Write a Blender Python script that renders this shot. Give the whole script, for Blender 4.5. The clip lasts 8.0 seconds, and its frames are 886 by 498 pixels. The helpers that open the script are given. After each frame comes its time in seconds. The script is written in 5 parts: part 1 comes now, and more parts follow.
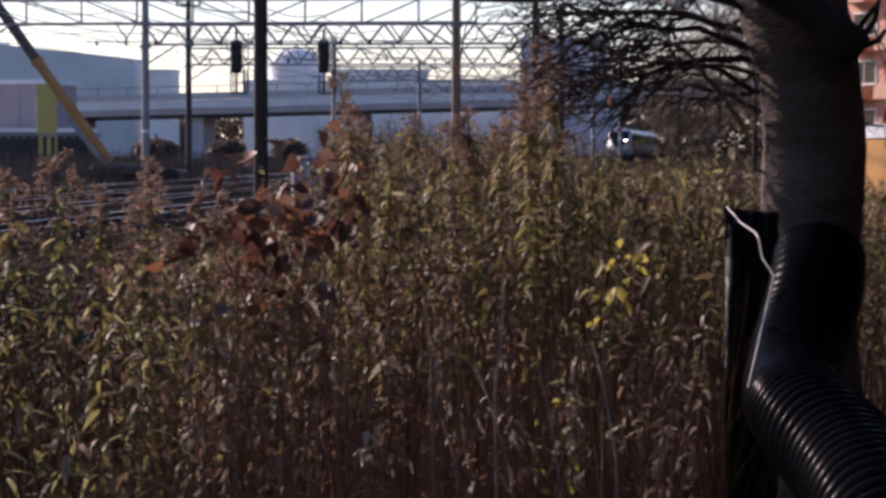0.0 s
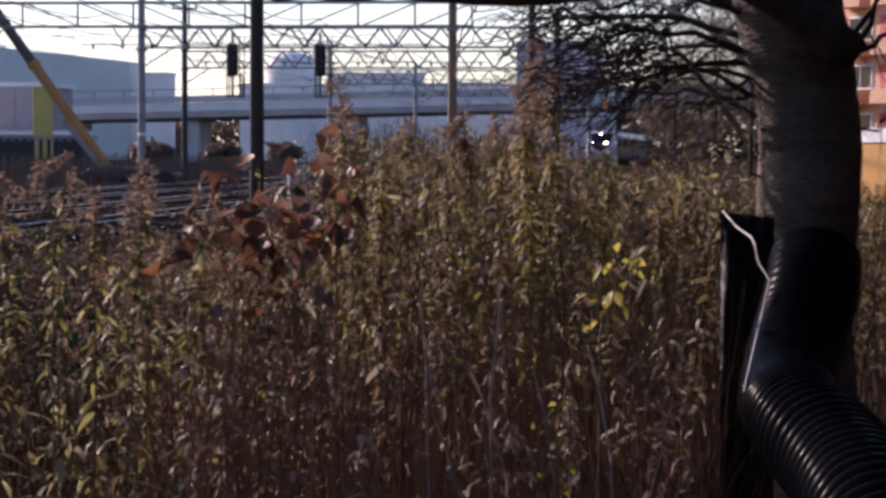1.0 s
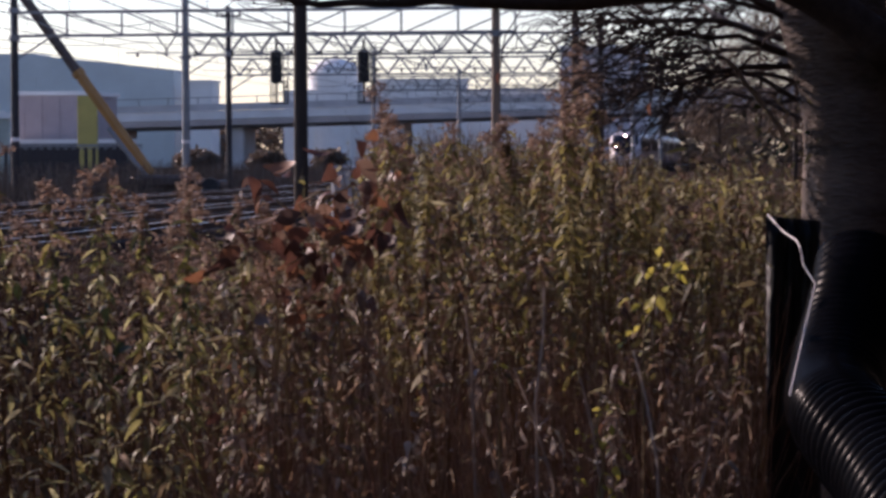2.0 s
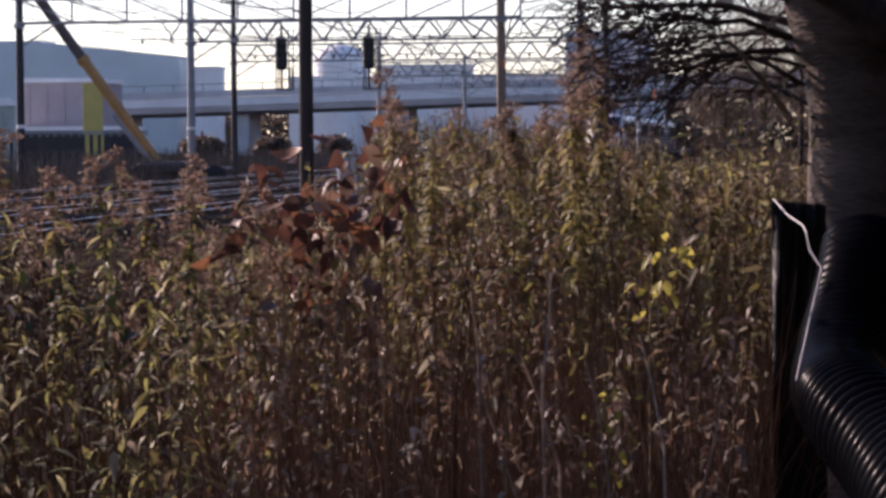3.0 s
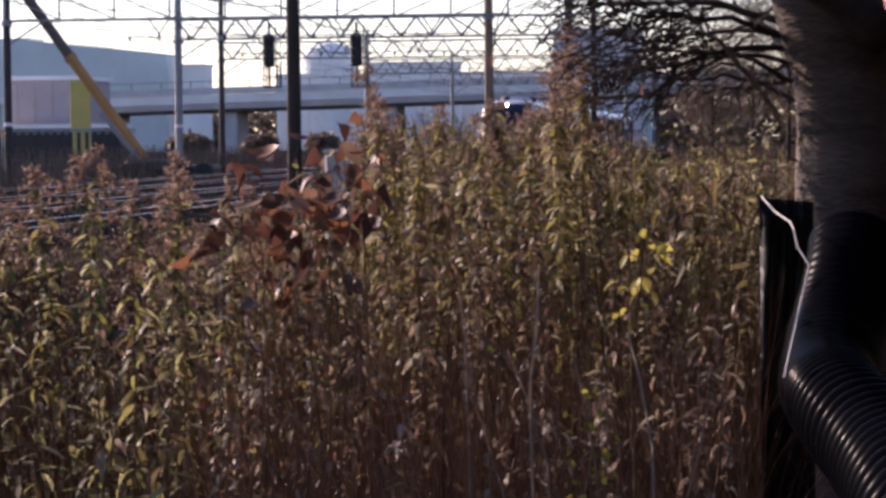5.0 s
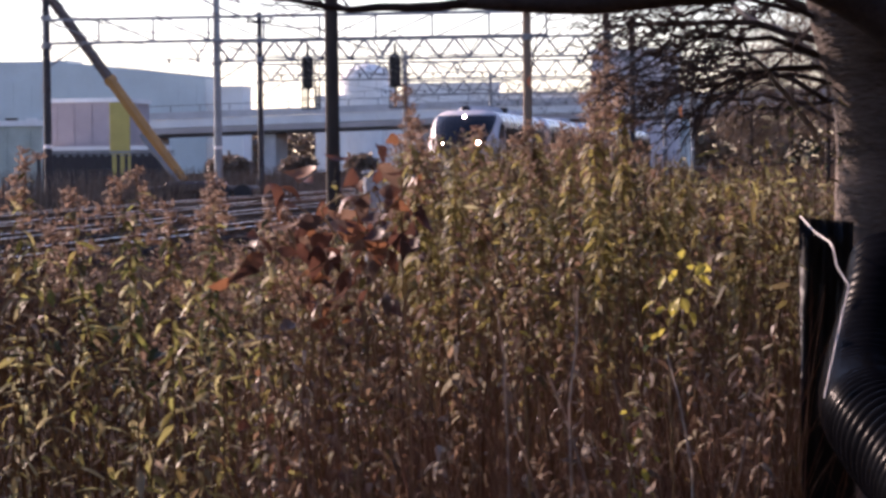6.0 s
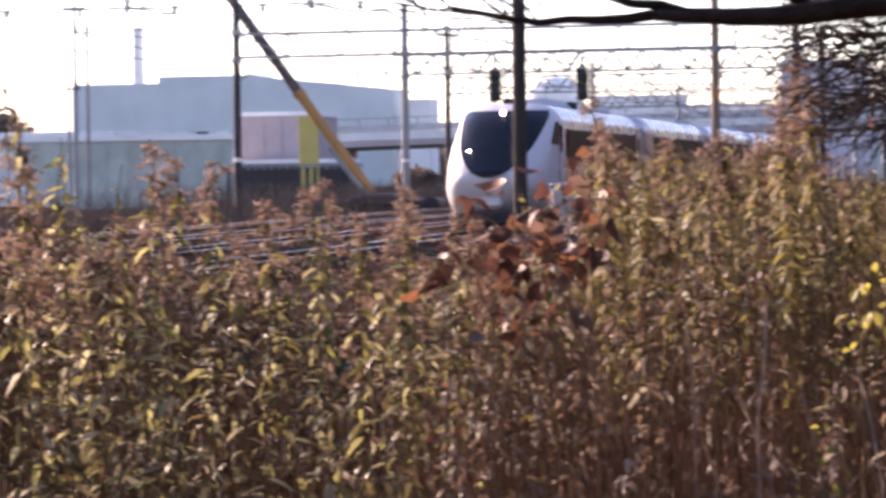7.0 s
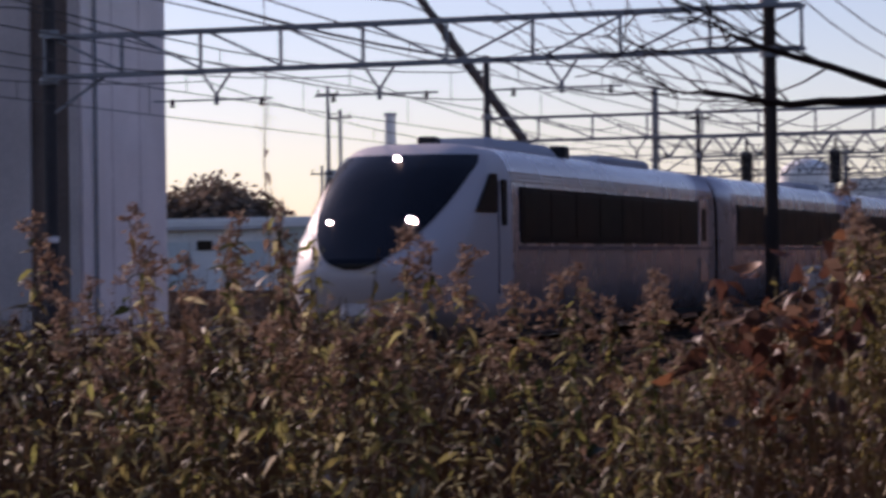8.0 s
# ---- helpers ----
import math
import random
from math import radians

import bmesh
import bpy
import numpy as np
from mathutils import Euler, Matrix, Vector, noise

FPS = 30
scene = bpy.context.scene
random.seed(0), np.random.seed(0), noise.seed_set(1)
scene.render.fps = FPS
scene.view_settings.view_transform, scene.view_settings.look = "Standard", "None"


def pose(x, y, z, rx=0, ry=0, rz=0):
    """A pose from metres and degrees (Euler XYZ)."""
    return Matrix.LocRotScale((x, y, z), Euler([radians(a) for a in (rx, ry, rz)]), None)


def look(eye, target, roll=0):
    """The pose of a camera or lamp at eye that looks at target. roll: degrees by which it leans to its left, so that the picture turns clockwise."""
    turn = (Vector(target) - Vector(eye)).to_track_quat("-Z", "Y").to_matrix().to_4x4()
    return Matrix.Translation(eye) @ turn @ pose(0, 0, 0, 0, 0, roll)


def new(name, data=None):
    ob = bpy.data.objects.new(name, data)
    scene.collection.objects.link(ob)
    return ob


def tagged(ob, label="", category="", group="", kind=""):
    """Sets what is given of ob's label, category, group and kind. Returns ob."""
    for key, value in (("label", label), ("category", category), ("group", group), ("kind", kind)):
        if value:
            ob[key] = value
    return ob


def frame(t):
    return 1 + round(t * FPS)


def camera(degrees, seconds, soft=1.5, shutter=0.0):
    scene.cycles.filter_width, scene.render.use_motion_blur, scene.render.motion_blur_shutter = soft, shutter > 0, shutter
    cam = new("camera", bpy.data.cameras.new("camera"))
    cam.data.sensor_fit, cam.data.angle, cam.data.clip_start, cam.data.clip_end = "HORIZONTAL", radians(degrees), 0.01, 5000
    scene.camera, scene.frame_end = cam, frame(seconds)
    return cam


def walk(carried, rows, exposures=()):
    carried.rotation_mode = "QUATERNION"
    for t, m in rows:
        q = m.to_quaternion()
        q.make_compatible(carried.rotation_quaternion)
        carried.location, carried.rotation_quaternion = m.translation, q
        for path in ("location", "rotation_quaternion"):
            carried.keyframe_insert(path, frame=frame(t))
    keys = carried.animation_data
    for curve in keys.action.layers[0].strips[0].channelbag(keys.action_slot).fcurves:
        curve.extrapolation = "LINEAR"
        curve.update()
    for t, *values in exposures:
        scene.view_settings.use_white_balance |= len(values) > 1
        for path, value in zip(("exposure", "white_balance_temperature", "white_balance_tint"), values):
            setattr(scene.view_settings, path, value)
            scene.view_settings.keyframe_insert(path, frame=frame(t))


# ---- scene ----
EYE = (0.0, 0.0, 1.6)
cam = camera(19.77, 8.0, soft=3.2, shutter=0.3)


def aim(yaw, pitch, roll):
    turn = Matrix.Rotation(radians(yaw), 4, "Z") @ Matrix.Rotation(radians(90 + pitch), 4, "X") @ Matrix.Rotation(radians(roll), 4, "Z")
    return Matrix.Translation(EYE) @ turn


# seconds, degrees left of the track's direction, degrees up, roll
PATH = [(0.0, 6.568, -2.332, 0.097), (0.1, 6.375, -2.355, 0.14), (0.2, 6.3, -2.316, 0.183), (0.3, 6.323, -2.2, 0.226), (0.4, 6.323, -2.235, 0.269),
        (0.5, 6.344, -2.497, 0.312), (0.6, 6.36, -2.459, 0.295), (0.7, 6.39, -2.394, 0.278), (0.8, 6.44, -2.29, 0.26), (0.9, 6.465, -2.264, 0.243),
        (1.0, 6.473, -2.251, 0.226), (1.1, 6.486, -2.238, 0.074), (1.2, 6.5, -2.225, -0.079), (1.3, 6.54, -2.095, -0.231), (1.4, 6.63, -1.87, -0.384),
        (1.5, 6.733, -1.815, -0.536), (1.6, 6.79, -1.92, -0.466), (1.7, 6.87, -1.96, -0.397), (1.8, 7.02, -2, -0.327), (1.9, 7.22, -2.06, -0.258),
        (2.0, 7.481, -2.124, -0.188), (2.1, 7.83, -2.15, -0.204), (2.2, 8.124, -2.19, -0.22), (3.3, 7.36, -2.52, -0.44), (3.4, 7.3, -2.545, -0.447),
        (3.5, 7.272, -2.562, -0.454), (3.6, 7.24, -2.575, -0.445), (3.7, 7.19, -2.59, -0.436), (3.8, 7.2, -2.56, -0.426), (3.9, 7.2, -2.53, -0.417),
        (4.0, 7.19, -2.497, -0.408), (4.1, 7.195, -2.488, -0.401), (4.2, 7.19, -2.49, -0.395), (4.3, 7.18, -2.53, -0.388), (4.4, 7.165, -2.55, -0.382),
        (4.5, 7.153, -2.57, -0.375), (4.6, 7.19, -2.56, -0.392), (4.7, 7.216, -2.59, -0.41), (5.8, 8.01, -2.07, -0.6), (5.9, 8.1, -2.055, -0.61),
        (6.0, 8.214, -2.026, -0.619), (6.1, 8.39, -1.95, -0.66), (6.2, 8.565, -1.915, -0.701), (6.3, 8.8, -1.89, -0.741), (6.4, 9.02, -1.85, -0.782),
        (6.5, 9.276, -1.825, -0.823), (6.6, 9.67, -1.82, -0.8), (6.7, 10.21, -1.8, -0.77), (6.8, 10.82, -1.77, -0.74), (6.9, 11.56, -1.7, -0.71),
        (7.0, 12.43, -1.692, -0.691), (7.1, 13.2, -1.61, -0.69), (7.2, 13.76, -1.43, -0.68), (7.3, 14.06, -1.09, -0.67), (7.4, 14.47, -0.42, -0.67),
        (7.5, 15.07, 0.107, -0.665), (7.6, 15.73, 0.36, -0.69), (7.7, 16.29, 0.5, -0.72), (7.8, 16.78, 0.52, -0.74), (7.9, 17.37, 0.42, -0.77),
        (8.0, 18.05, 0.261, -0.794)]
walk(cam, [(t, aim(y, p, r)) for t, y, p, r in PATH],
     exposures=[(0.0, 0.22, 5950, 33), (1.0, 0.3, 5950, 33), (2.0, 0.16, 5980, 33), (3.5, 0.56, 6080, 34), (4.5, 0.58, 6120, 34), (6.0, 0.93, 6300, 35), (6.5, 1.08, 6450, 36), (7.0, 1.48, 6600, 37), (7.5, 0.5, 6300, 37), (8.0, -0.33, 6120, 37)])

# ---- world and sun ----
SUN_LEFT, SUN_UP = 57.0, 23.0
world = bpy.data.worlds.new("world")
scene.world = world
world.use_nodes = True
sky = world.node_tree.nodes.new("ShaderNodeTexSky")
sky.sky_type, sky.sun_disc = "NISHITA", False
sky.sun_elevation, sky.sun_rotation = radians(SUN_UP), radians(-SUN_LEFT)
sky.air_density, sky.dust_density, sky.ozone_density = 1.0, 0.3, 1.6
world.node_tree.links.new(sky.outputs["Color"], world.node_tree.nodes["Background"].inputs["Color"])
world.node_tree.nodes["Background"].inputs["Strength"].default_value = 0.125
sun = new("sun", bpy.data.lights.new("sun", "SUN"))
sun.data.energy, sun.data.angle, sun.data.color = 5.0, radians(0.6), (1.0, 0.83, 0.62)
toward = Vector((-math.sin(radians(SUN_LEFT)) * math.cos(radians(SUN_UP)), math.cos(radians(SUN_LEFT)) * math.cos(radians(SUN_UP)), math.sin(radians(SUN_UP))))
sun.matrix_world = look(toward * 50, (0, 0, 0))


# ---- materials ----
def material(name, colour, rough=0.7, metal=0.0, vary=0.25, scale=6.0, bump=0.2, fine=60.0, spec=0.4, stretch=(1, 1, 1)):
    """A surface with stains at two scales, fine relief and an uneven gloss."""
    m = bpy.data.materials.new(name)
    m.use_nodes = True
    nt, link = m.node_tree, m.node_tree.links.new
    b = nt.nodes["Principled BSDF"]
    co = nt.nodes.new("ShaderNodeTexCoord")
    mp = nt.nodes.new("ShaderNodeMapping")
    mp.inputs["Scale"].default_value = stretch
    link(co.outputs["Object"], mp.inputs["Vector"])
    n1, n2 = nt.nodes.new("ShaderNodeTexNoise"), nt.nodes.new("ShaderNodeTexNoise")
    for n, s in ((n1, scale), (n2, fine)):
        n.inputs["Scale"].default_value, n.inputs["Detail"].default_value = s, 5
        link(mp.outputs["Vector"], n.inputs["Vector"])
    add = nt.nodes.new("ShaderNodeMath")
    add.operation = "MULTIPLY_ADD"
    link(n2.outputs["Fac"], add.inputs[0])
    add.inputs[1].default_value = 0.5
    link(n1.outputs["Fac"], add.inputs[2])
    ramp = nt.nodes.new("ShaderNodeValToRGB")
    ramp.color_ramp.elements[0].position, ramp.color_ramp.elements[1].position = 0.45, 1.05
    ramp.color_ramp.elements[0].color = (*[c * (1 - vary) for c in colour], 1)
    ramp.color_ramp.elements[1].color = (*[min(1, c * (1 + vary)) for c in colour], 1)
    link(add.outputs[0], ramp.inputs["Fac"])
    link(ramp.outputs["Color"], b.inputs["Base Color"])
    rr = nt.nodes.new("ShaderNodeMapRange")
    rr.inputs["To Min"].default_value, rr.inputs["To Max"].default_value = max(0.02, rough - 0.12), min(1, rough + 0.12)
    link(n1.outputs["Fac"], rr.inputs["Value"])
    link(rr.outputs["Result"], b.inputs["Roughness"])
    b.inputs["Metallic"].default_value, b.inputs["Specular IOR Level"].default_value = metal, spec
    if bump:
        bp = nt.nodes.new("ShaderNodeBump")
        bp.inputs["Strength"].default_value, bp.inputs["Distance"].default_value = bump, 0.02
        link(n2.outputs["Fac"], bp.inputs["Height"])
        link(bp.outputs["Normal"], b.inputs["Normal"])
    return m


def leafy(name, colours, through_light=0.4, rough=0.55, single=False):
    """Leaves, each of its own colour, through which the sun glows."""
    m = bpy.data.materials.new(name)
    m.use_nodes = True
    nt, link = m.node_tree, m.node_tree.links.new
    b, out = nt.nodes["Principled BSDF"], nt.nodes["Material Output"]
    geo, ramp = nt.nodes.new("ShaderNodeNewGeometry"), nt.nodes.new("ShaderNodeValToRGB")
    ramp.color_ramp.interpolation = "LINEAR"
    e = ramp.color_ramp.elements
    while len(e) < len(colours):
        e.new(0.5)
    for i, c in enumerate(colours):
        e[i].position, e[i].color = i / (len(colours) - 1), (*c, 1)
    if single:
        link(nt.nodes.new("ShaderNodeObjectInfo").outputs["Random"], ramp.inputs["Fac"])
    else:
        link(geo.outputs["Random Per Island"], ramp.inputs["Fac"])
    co, n = nt.nodes.new("ShaderNodeTexCoord"), nt.nodes.new("ShaderNodeTexNoise")
    n.inputs["Scale"].default_value, n.inputs["Detail"].default_value = 45, 3
    link(co.outputs["Object"], n.inputs["Vector"])
    mul = nt.nodes.new("ShaderNodeMix")
    mul.data_type, mul.blend_type = "RGBA", "MULTIPLY"
    mul.inputs["Factor"].default_value = 0.45
    link(ramp.outputs["Color"], mul.inputs["A"])
    link(n.outputs["Fac"], mul.inputs["B"])
    link(mul.outputs["Result"], b.inputs["Base Color"])
    b.inputs["Roughness"].default_value = rough
    b.inputs["Specular IOR Level"].default_value = 0.3
    tr, mix = nt.nodes.new("ShaderNodeBsdfTranslucent"), nt.nodes.new("ShaderNodeMixShader")
    link(mul.outputs["Result"], tr.inputs["Color"])
    mix.inputs["Fac"].default_value = through_light
    link(b.outputs[0], mix.inputs[1])
    link(tr.outputs[0], mix.inputs[2])
    link(mix.outputs[0], out.inputs["Surface"])
    return m


def glow(name, colour, strength):
    m = bpy.data.materials.new(name)
    m.use_nodes = True
    b = m.node_tree.nodes["Principled BSDF"]
    b.inputs["Emission Color"].default_value, b.inputs["Emission Strength"].default_value = (*colour, 1), strength
    return m


EARTH = material("earth", (0.045, 0.033, 0.026), 0.95, vary=0.5, scale=0.8, fine=25, bump=0.8, spec=0.0)
BALLAST = material("ballast", (0.036, 0.03, 0.028), 0.95, vary=0.5, scale=1.5, fine=14, bump=1.0, spec=0.0)
TRUNK_SCREEN = material("tarred_boards", (0.016, 0.014, 0.013), 0.95, vary=0.35, scale=0.8, fine=12, bump=0.3, spec=0.05)
RAIL_SIDE = material("rail_rust", (0.11, 0.06, 0.035), 0.8, 0.3, 0.4, 4)
RAIL_TOP = material("rail_polished", (0.8, 0.79, 0.8), 0.3, 1.0, 0.1, 8, bump=0.05)
SLEEPER = material("sleeper_concrete", (0.06, 0.05, 0.045), 0.9, vary=0.3, scale=3)
STEEL = material("galvanised_steel", (0.26, 0.27, 0.28), 0.6, 0.5, 0.25, 3, bump=0.1)
RUSTY = material("rusty_steel", (0.13, 0.09, 0.07), 0.8, 0.2, 0.35, 2.5, bump=0.2)
DARK_STEEL = material("dark_steel", (0.045, 0.042, 0.045), 0.65, 0.3, 0.3, 3)
WOOD_POLE = material("dark_wood_pole", (0.05, 0.036, 0.028), 0.85, vary=0.4, scale=3, stretch=(4, 4, 0.4), bump=0.5)
# the haze before the far block is put into this pale wall colour
HAZED_WALL = material("faint_pinkish_render", (0.6, 0.55, 0.58), 0.8, vary=0.08, scale=0.2, fine=4, bump=0.1)
GREEN_MESH = material("grey_green_mesh", (0.42, 0.47, 0.42), 0.8, vary=0.25, scale=0.7, fine=9)
DARK_SCREEN = material("dark_hedge", (0.03, 0.026, 0.02), 0.95, vary=0.5, scale=0.8, fine=6, bump=1.0, spec=0.0)
TAN_POLE = material("tan_painted_pole", (0.22, 0.15, 0.1), 0.7, vary=0.3, scale=3, stretch=(3, 3, 0.4))
WIRE = material("copper_wire", (0.06, 0.055, 0.05), 0.6, 0.5, 0.2, 5, bump=0)
BLACK_PAINT = material("black_paint", (0.012, 0.012, 0.013), 0.5, vary=0.3)
CONCRETE = material("concrete", (0.5, 0.5, 0.51), 0.9, vary=0.2, scale=0.4, fine=8, bump=0.3)
DECK_BROWN = material("deck_flange_paint", (0.42, 0.38, 0.37), 0.7, vary=0.2, scale=0.3)
# girder paint lightened to imitate the haze of distance
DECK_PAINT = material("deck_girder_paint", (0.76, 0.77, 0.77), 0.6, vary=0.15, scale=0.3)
DECK_SHADE = material("deck_underside", (0.12, 0.12, 0.13), 0.8, vary=0.3, scale=0.4)
# both claddings are lightened too, with distance haze put into the colour
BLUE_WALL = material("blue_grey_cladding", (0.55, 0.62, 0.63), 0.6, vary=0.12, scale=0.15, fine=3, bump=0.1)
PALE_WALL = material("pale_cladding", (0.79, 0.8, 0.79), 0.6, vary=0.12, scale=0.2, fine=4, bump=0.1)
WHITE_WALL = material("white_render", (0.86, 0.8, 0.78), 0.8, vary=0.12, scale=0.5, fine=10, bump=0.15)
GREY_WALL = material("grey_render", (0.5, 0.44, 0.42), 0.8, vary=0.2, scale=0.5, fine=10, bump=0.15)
STRIP_SHADE = material("brown_wall_panel", (0.14, 0.105, 0.09), 0.8, vary=0.3, scale=0.5, fine=8)
PINK_WALL = material("pinkish_brick_cladding", (0.38, 0.33, 0.34), 0.8, vary=0.15, scale=0.6, fine=8)
SALMON = material("salmon_render", (0.62, 0.36, 0.24), 0.85, vary=0.12, scale=0.4, fine=8)
RED_PANEL = material("red_panel", (0.5, 0.1, 0.1), 0.7, vary=0.15, scale=1)
OCHRE = material("ochre_hoarding", (0.5, 0.25, 0.06), 0.75, vary=0.25, scale=1.2, fine=12)
YELLOW = material("faded_yellow_paint", (0.46, 0.39, 0.12), 0.7, vary=0.2, scale=0.8)
BOOM_YELLOW = material("ochre_machine_paint", (0.42, 0.22, 0.07), 0.5, vary=0.2, scale=1.0)
BOOM_DARK = material("dark_boom_steel", (0.1, 0.075, 0.065), 0.6, 0.2, 0.3, 1.5)
GLASS = material("dark_window_glass", (0.016, 0.014, 0.015), 0.15, vary=0.2, scale=1, bump=0, spec=0.12)
TRAIN_SKIN = material("silver_train_skin", (0.66, 0.59, 0.595), 0.27, 0.6, 0.06, 0.7, bump=0.03, fine=15)
TRAIN_NOSE = material("pearl_white_nose_paint", (0.68, 0.62, 0.61), 0.5, 0.05, 0.05, 1.0, bump=0.02, spec=0.5)
TRAIN_ROOF = material("pale_grey_roof", (0.5, 0.5, 0.53), 0.7, 0.0, 0.1, 1.0, bump=0.05)
TRAIN_GLASS = material("tinted_train_glass", (0.014, 0.012, 0.014), 0.35, vary=0.3, scale=1, bump=0, spec=0.03)
TRAIN_MASK = material("black_nose_mask", (0.008, 0.009, 0.014), 0.2, vary=0.2, scale=2, bump=0, spec=0.2)
TRAIN_STRIPE = material("violet_grey_stripe", (0.16, 0.13, 0.16), 0.4, 0.1, 0.1, 2, bump=0)
UNDERGEAR = material("dark_undergear", (0.03, 0.028, 0.028), 0.8, vary=0.4, scale=4)
RUBBER = material("black_gaiter", (0.03, 0.03, 0.032), 0.8, vary=0.3, scale=4)
LAMP = glow("headlamp_glow", (1.0, 0.76, 0.52), 420.0)
BARK = material("grey_brown_bark", (0.135, 0.112, 0.098), 0.85, vary=0.65, scale=4, fine=34, bump=0.7, stretch=(0.8, 0.8, 2.6), spec=0.1)
# paler copy of the bark: sunlight put into the colour of a few branches
SUNLIT_BARK = material("pale_branch_bark", (0.33, 0.3, 0.275), 0.8, vary=0.45, scale=8, fine=50, bump=0.4, spec=0.15)
TWIG = material("grey_twig_bark", (0.07, 0.056, 0.051), 0.85, vary=0.35, scale=20, fine=90, bump=0.3, spec=0.08)
PLASTIC = material("black_pipe_plastic", (0.003, 0.003, 0.004), 0.24, vary=0.3, scale=6, bump=0.0, spec=0.009)
SHEET = material("black_plastic_sheet", (0.008, 0.008, 0.009), 0.45, vary=0.4, scale=5, fine=30, bump=0.3, spec=0.4)
STEM = leafy("weed_stem", [(0.125, 0.0688, 0.036), (0.213, 0.125, 0.063), (0.4, 0.288, 0.152), (0.175, 0.0875, 0.0495), (0.25, 0.15, 0.072)], 0.05, 0.6)
OLIVE_LEAF = leafy("olive_leaf", [(0.106, 0.09, 0.0347), (0.284, 0.248, 0.0818), (0.436, 0.38, 0.128), (0.137, 0.0968, 0.0478), (0.568, 0.509, 0.29), (0.0922, 0.0795, 0.0322)], 0.48)
GREEN_LEAF = leafy("yellow_green_leaf", [(0.0585, 0.0622, 0.0203), (0.216, 0.222, 0.0624), (0.516, 0.504, 0.168), (0.075, 0.0638, 0.03), (0.24, 0.21, 0.102), (0.048, 0.0465, 0.0225)], 0.5)
BROWN_LEAF = leafy("dry_brown_leaf", [(0.0952, 0.0547, 0.0381), (0.145, 0.083, 0.0573), (0.61, 0.406, 0.271), (0.112, 0.0614, 0.0448), (0.85, 0.782, 0.584), (0.166, 0.0864, 0.06), (0.762, 0.55, 0.389)], 0.35, 0.5)
DRY_LEAF = leafy("withered_leaf", [(0.25, 0.16, 0.115), (0.4, 0.29, 0.21), (0.62, 0.51, 0.41), (0.27, 0.17, 0.12), (0.7, 0.6, 0.5)], 0.4, 0.45, True)
PLUME = leafy("pinkish_seed_plume", [(0.34, 0.22, 0.16), (0.46, 0.34, 0.26), (0.24, 0.14, 0.1), (0.55, 0.45, 0.36)], 0.4, 0.9)
RUST_LEAF = leafy("rust_red_leaf", [(0.12, 0.06, 0.048), (0.22, 0.1, 0.07), (0.16, 0.075, 0.058), (0.38, 0.17, 0.085), (0.28, 0.2, 0.155), (0.13, 0.07, 0.06)], 0.35, 0.5, True)
LEMON_LEAF = leafy("lemon_yellow_leaf", [(0.62, 0.56, 0.1), (0.7, 0.6, 0.14), (0.5, 0.48, 0.08)], 0.5, 0.5, True)
LANCE_LEAF = leafy("lance_leaf", [(0.14, 0.11, 0.05), (0.48, 0.45, 0.17), (0.7, 0.65, 0.36), (0.15, 0.09, 0.055), (0.36, 0.32, 0.11), (0.68, 0.6, 0.46)], 0.55, 0.45, True)
# the shade between the left-hand weeds is put into this leaf colour
GAP_SHADE_LEAF = leafy("dark_purple_brown_leaf", [(0.03, 0.017, 0.014), (0.045, 0.024, 0.019), (0.065, 0.035, 0.026), (0.032, 0.019, 0.015), (0.13, 0.08, 0.055)], 0.2, 0.75)
DARK_LEAF = leafy("dark_green_leaf", [(0.035, 0.05, 0.022), (0.05, 0.07, 0.03), (0.08, 0.1, 0.04)], 0.25)
WOOD_LEAF = leafy("autumn_wood_leaf", [(0.2, 0.16, 0.125), (0.28, 0.2, 0.15), (0.17, 0.15, 0.115), (0.32, 0.23, 0.17)], 0.3)
PALE_LEAF = leafy("pale_dead_leaf", [(0.4, 0.27, 0.2), (0.7, 0.6, 0.52), (0.24, 0.13, 0.095), (0.78, 0.7, 0.62), (0.34, 0.21, 0.15), (0.2, 0.1, 0.07)], 0.45, 0.5, True)
PALE_STRAW = leafy("pale_straw", [(0.48, 0.324, 0.252), (0.312, 0.18, 0.144), (0.744, 0.6, 0.48), (0.384, 0.228, 0.18), (0.264, 0.144, 0.114)], 0.3)
DRY_GRASS = leafy("dry_bank_grass", [(0.26, 0.22, 0.185), (0.16, 0.125, 0.1), (0.4, 0.35, 0.3)], 0.3)


# ---- mesh helpers ----
def thing(name, label, category, group="", at=(0, 0, 0), kind=""):
    ob = new(name)
    ob.location = at
    return tagged(ob, label, category, group, kind)


def part(name, bm, mat, parent=None, label="", smooth=False):
    me = bpy.data.meshes.new(name)
    bm.normal_update()
    bm.to_mesh(me)
    bm.free()
    me.materials.append(mat)
    if smooth:
        me.shade_smooth()
    ob = new(name, me)
    if parent is not None:
        ob.parent = parent
    return tagged(ob, label)


def again(ob, x, y, z, parent=None):
    """Another object on the same mesh."""
    o = new(ob.name.split(".")[0], ob.data)
    o.parent = parent or ob.parent
    o.location = (x, y, z)
    return o


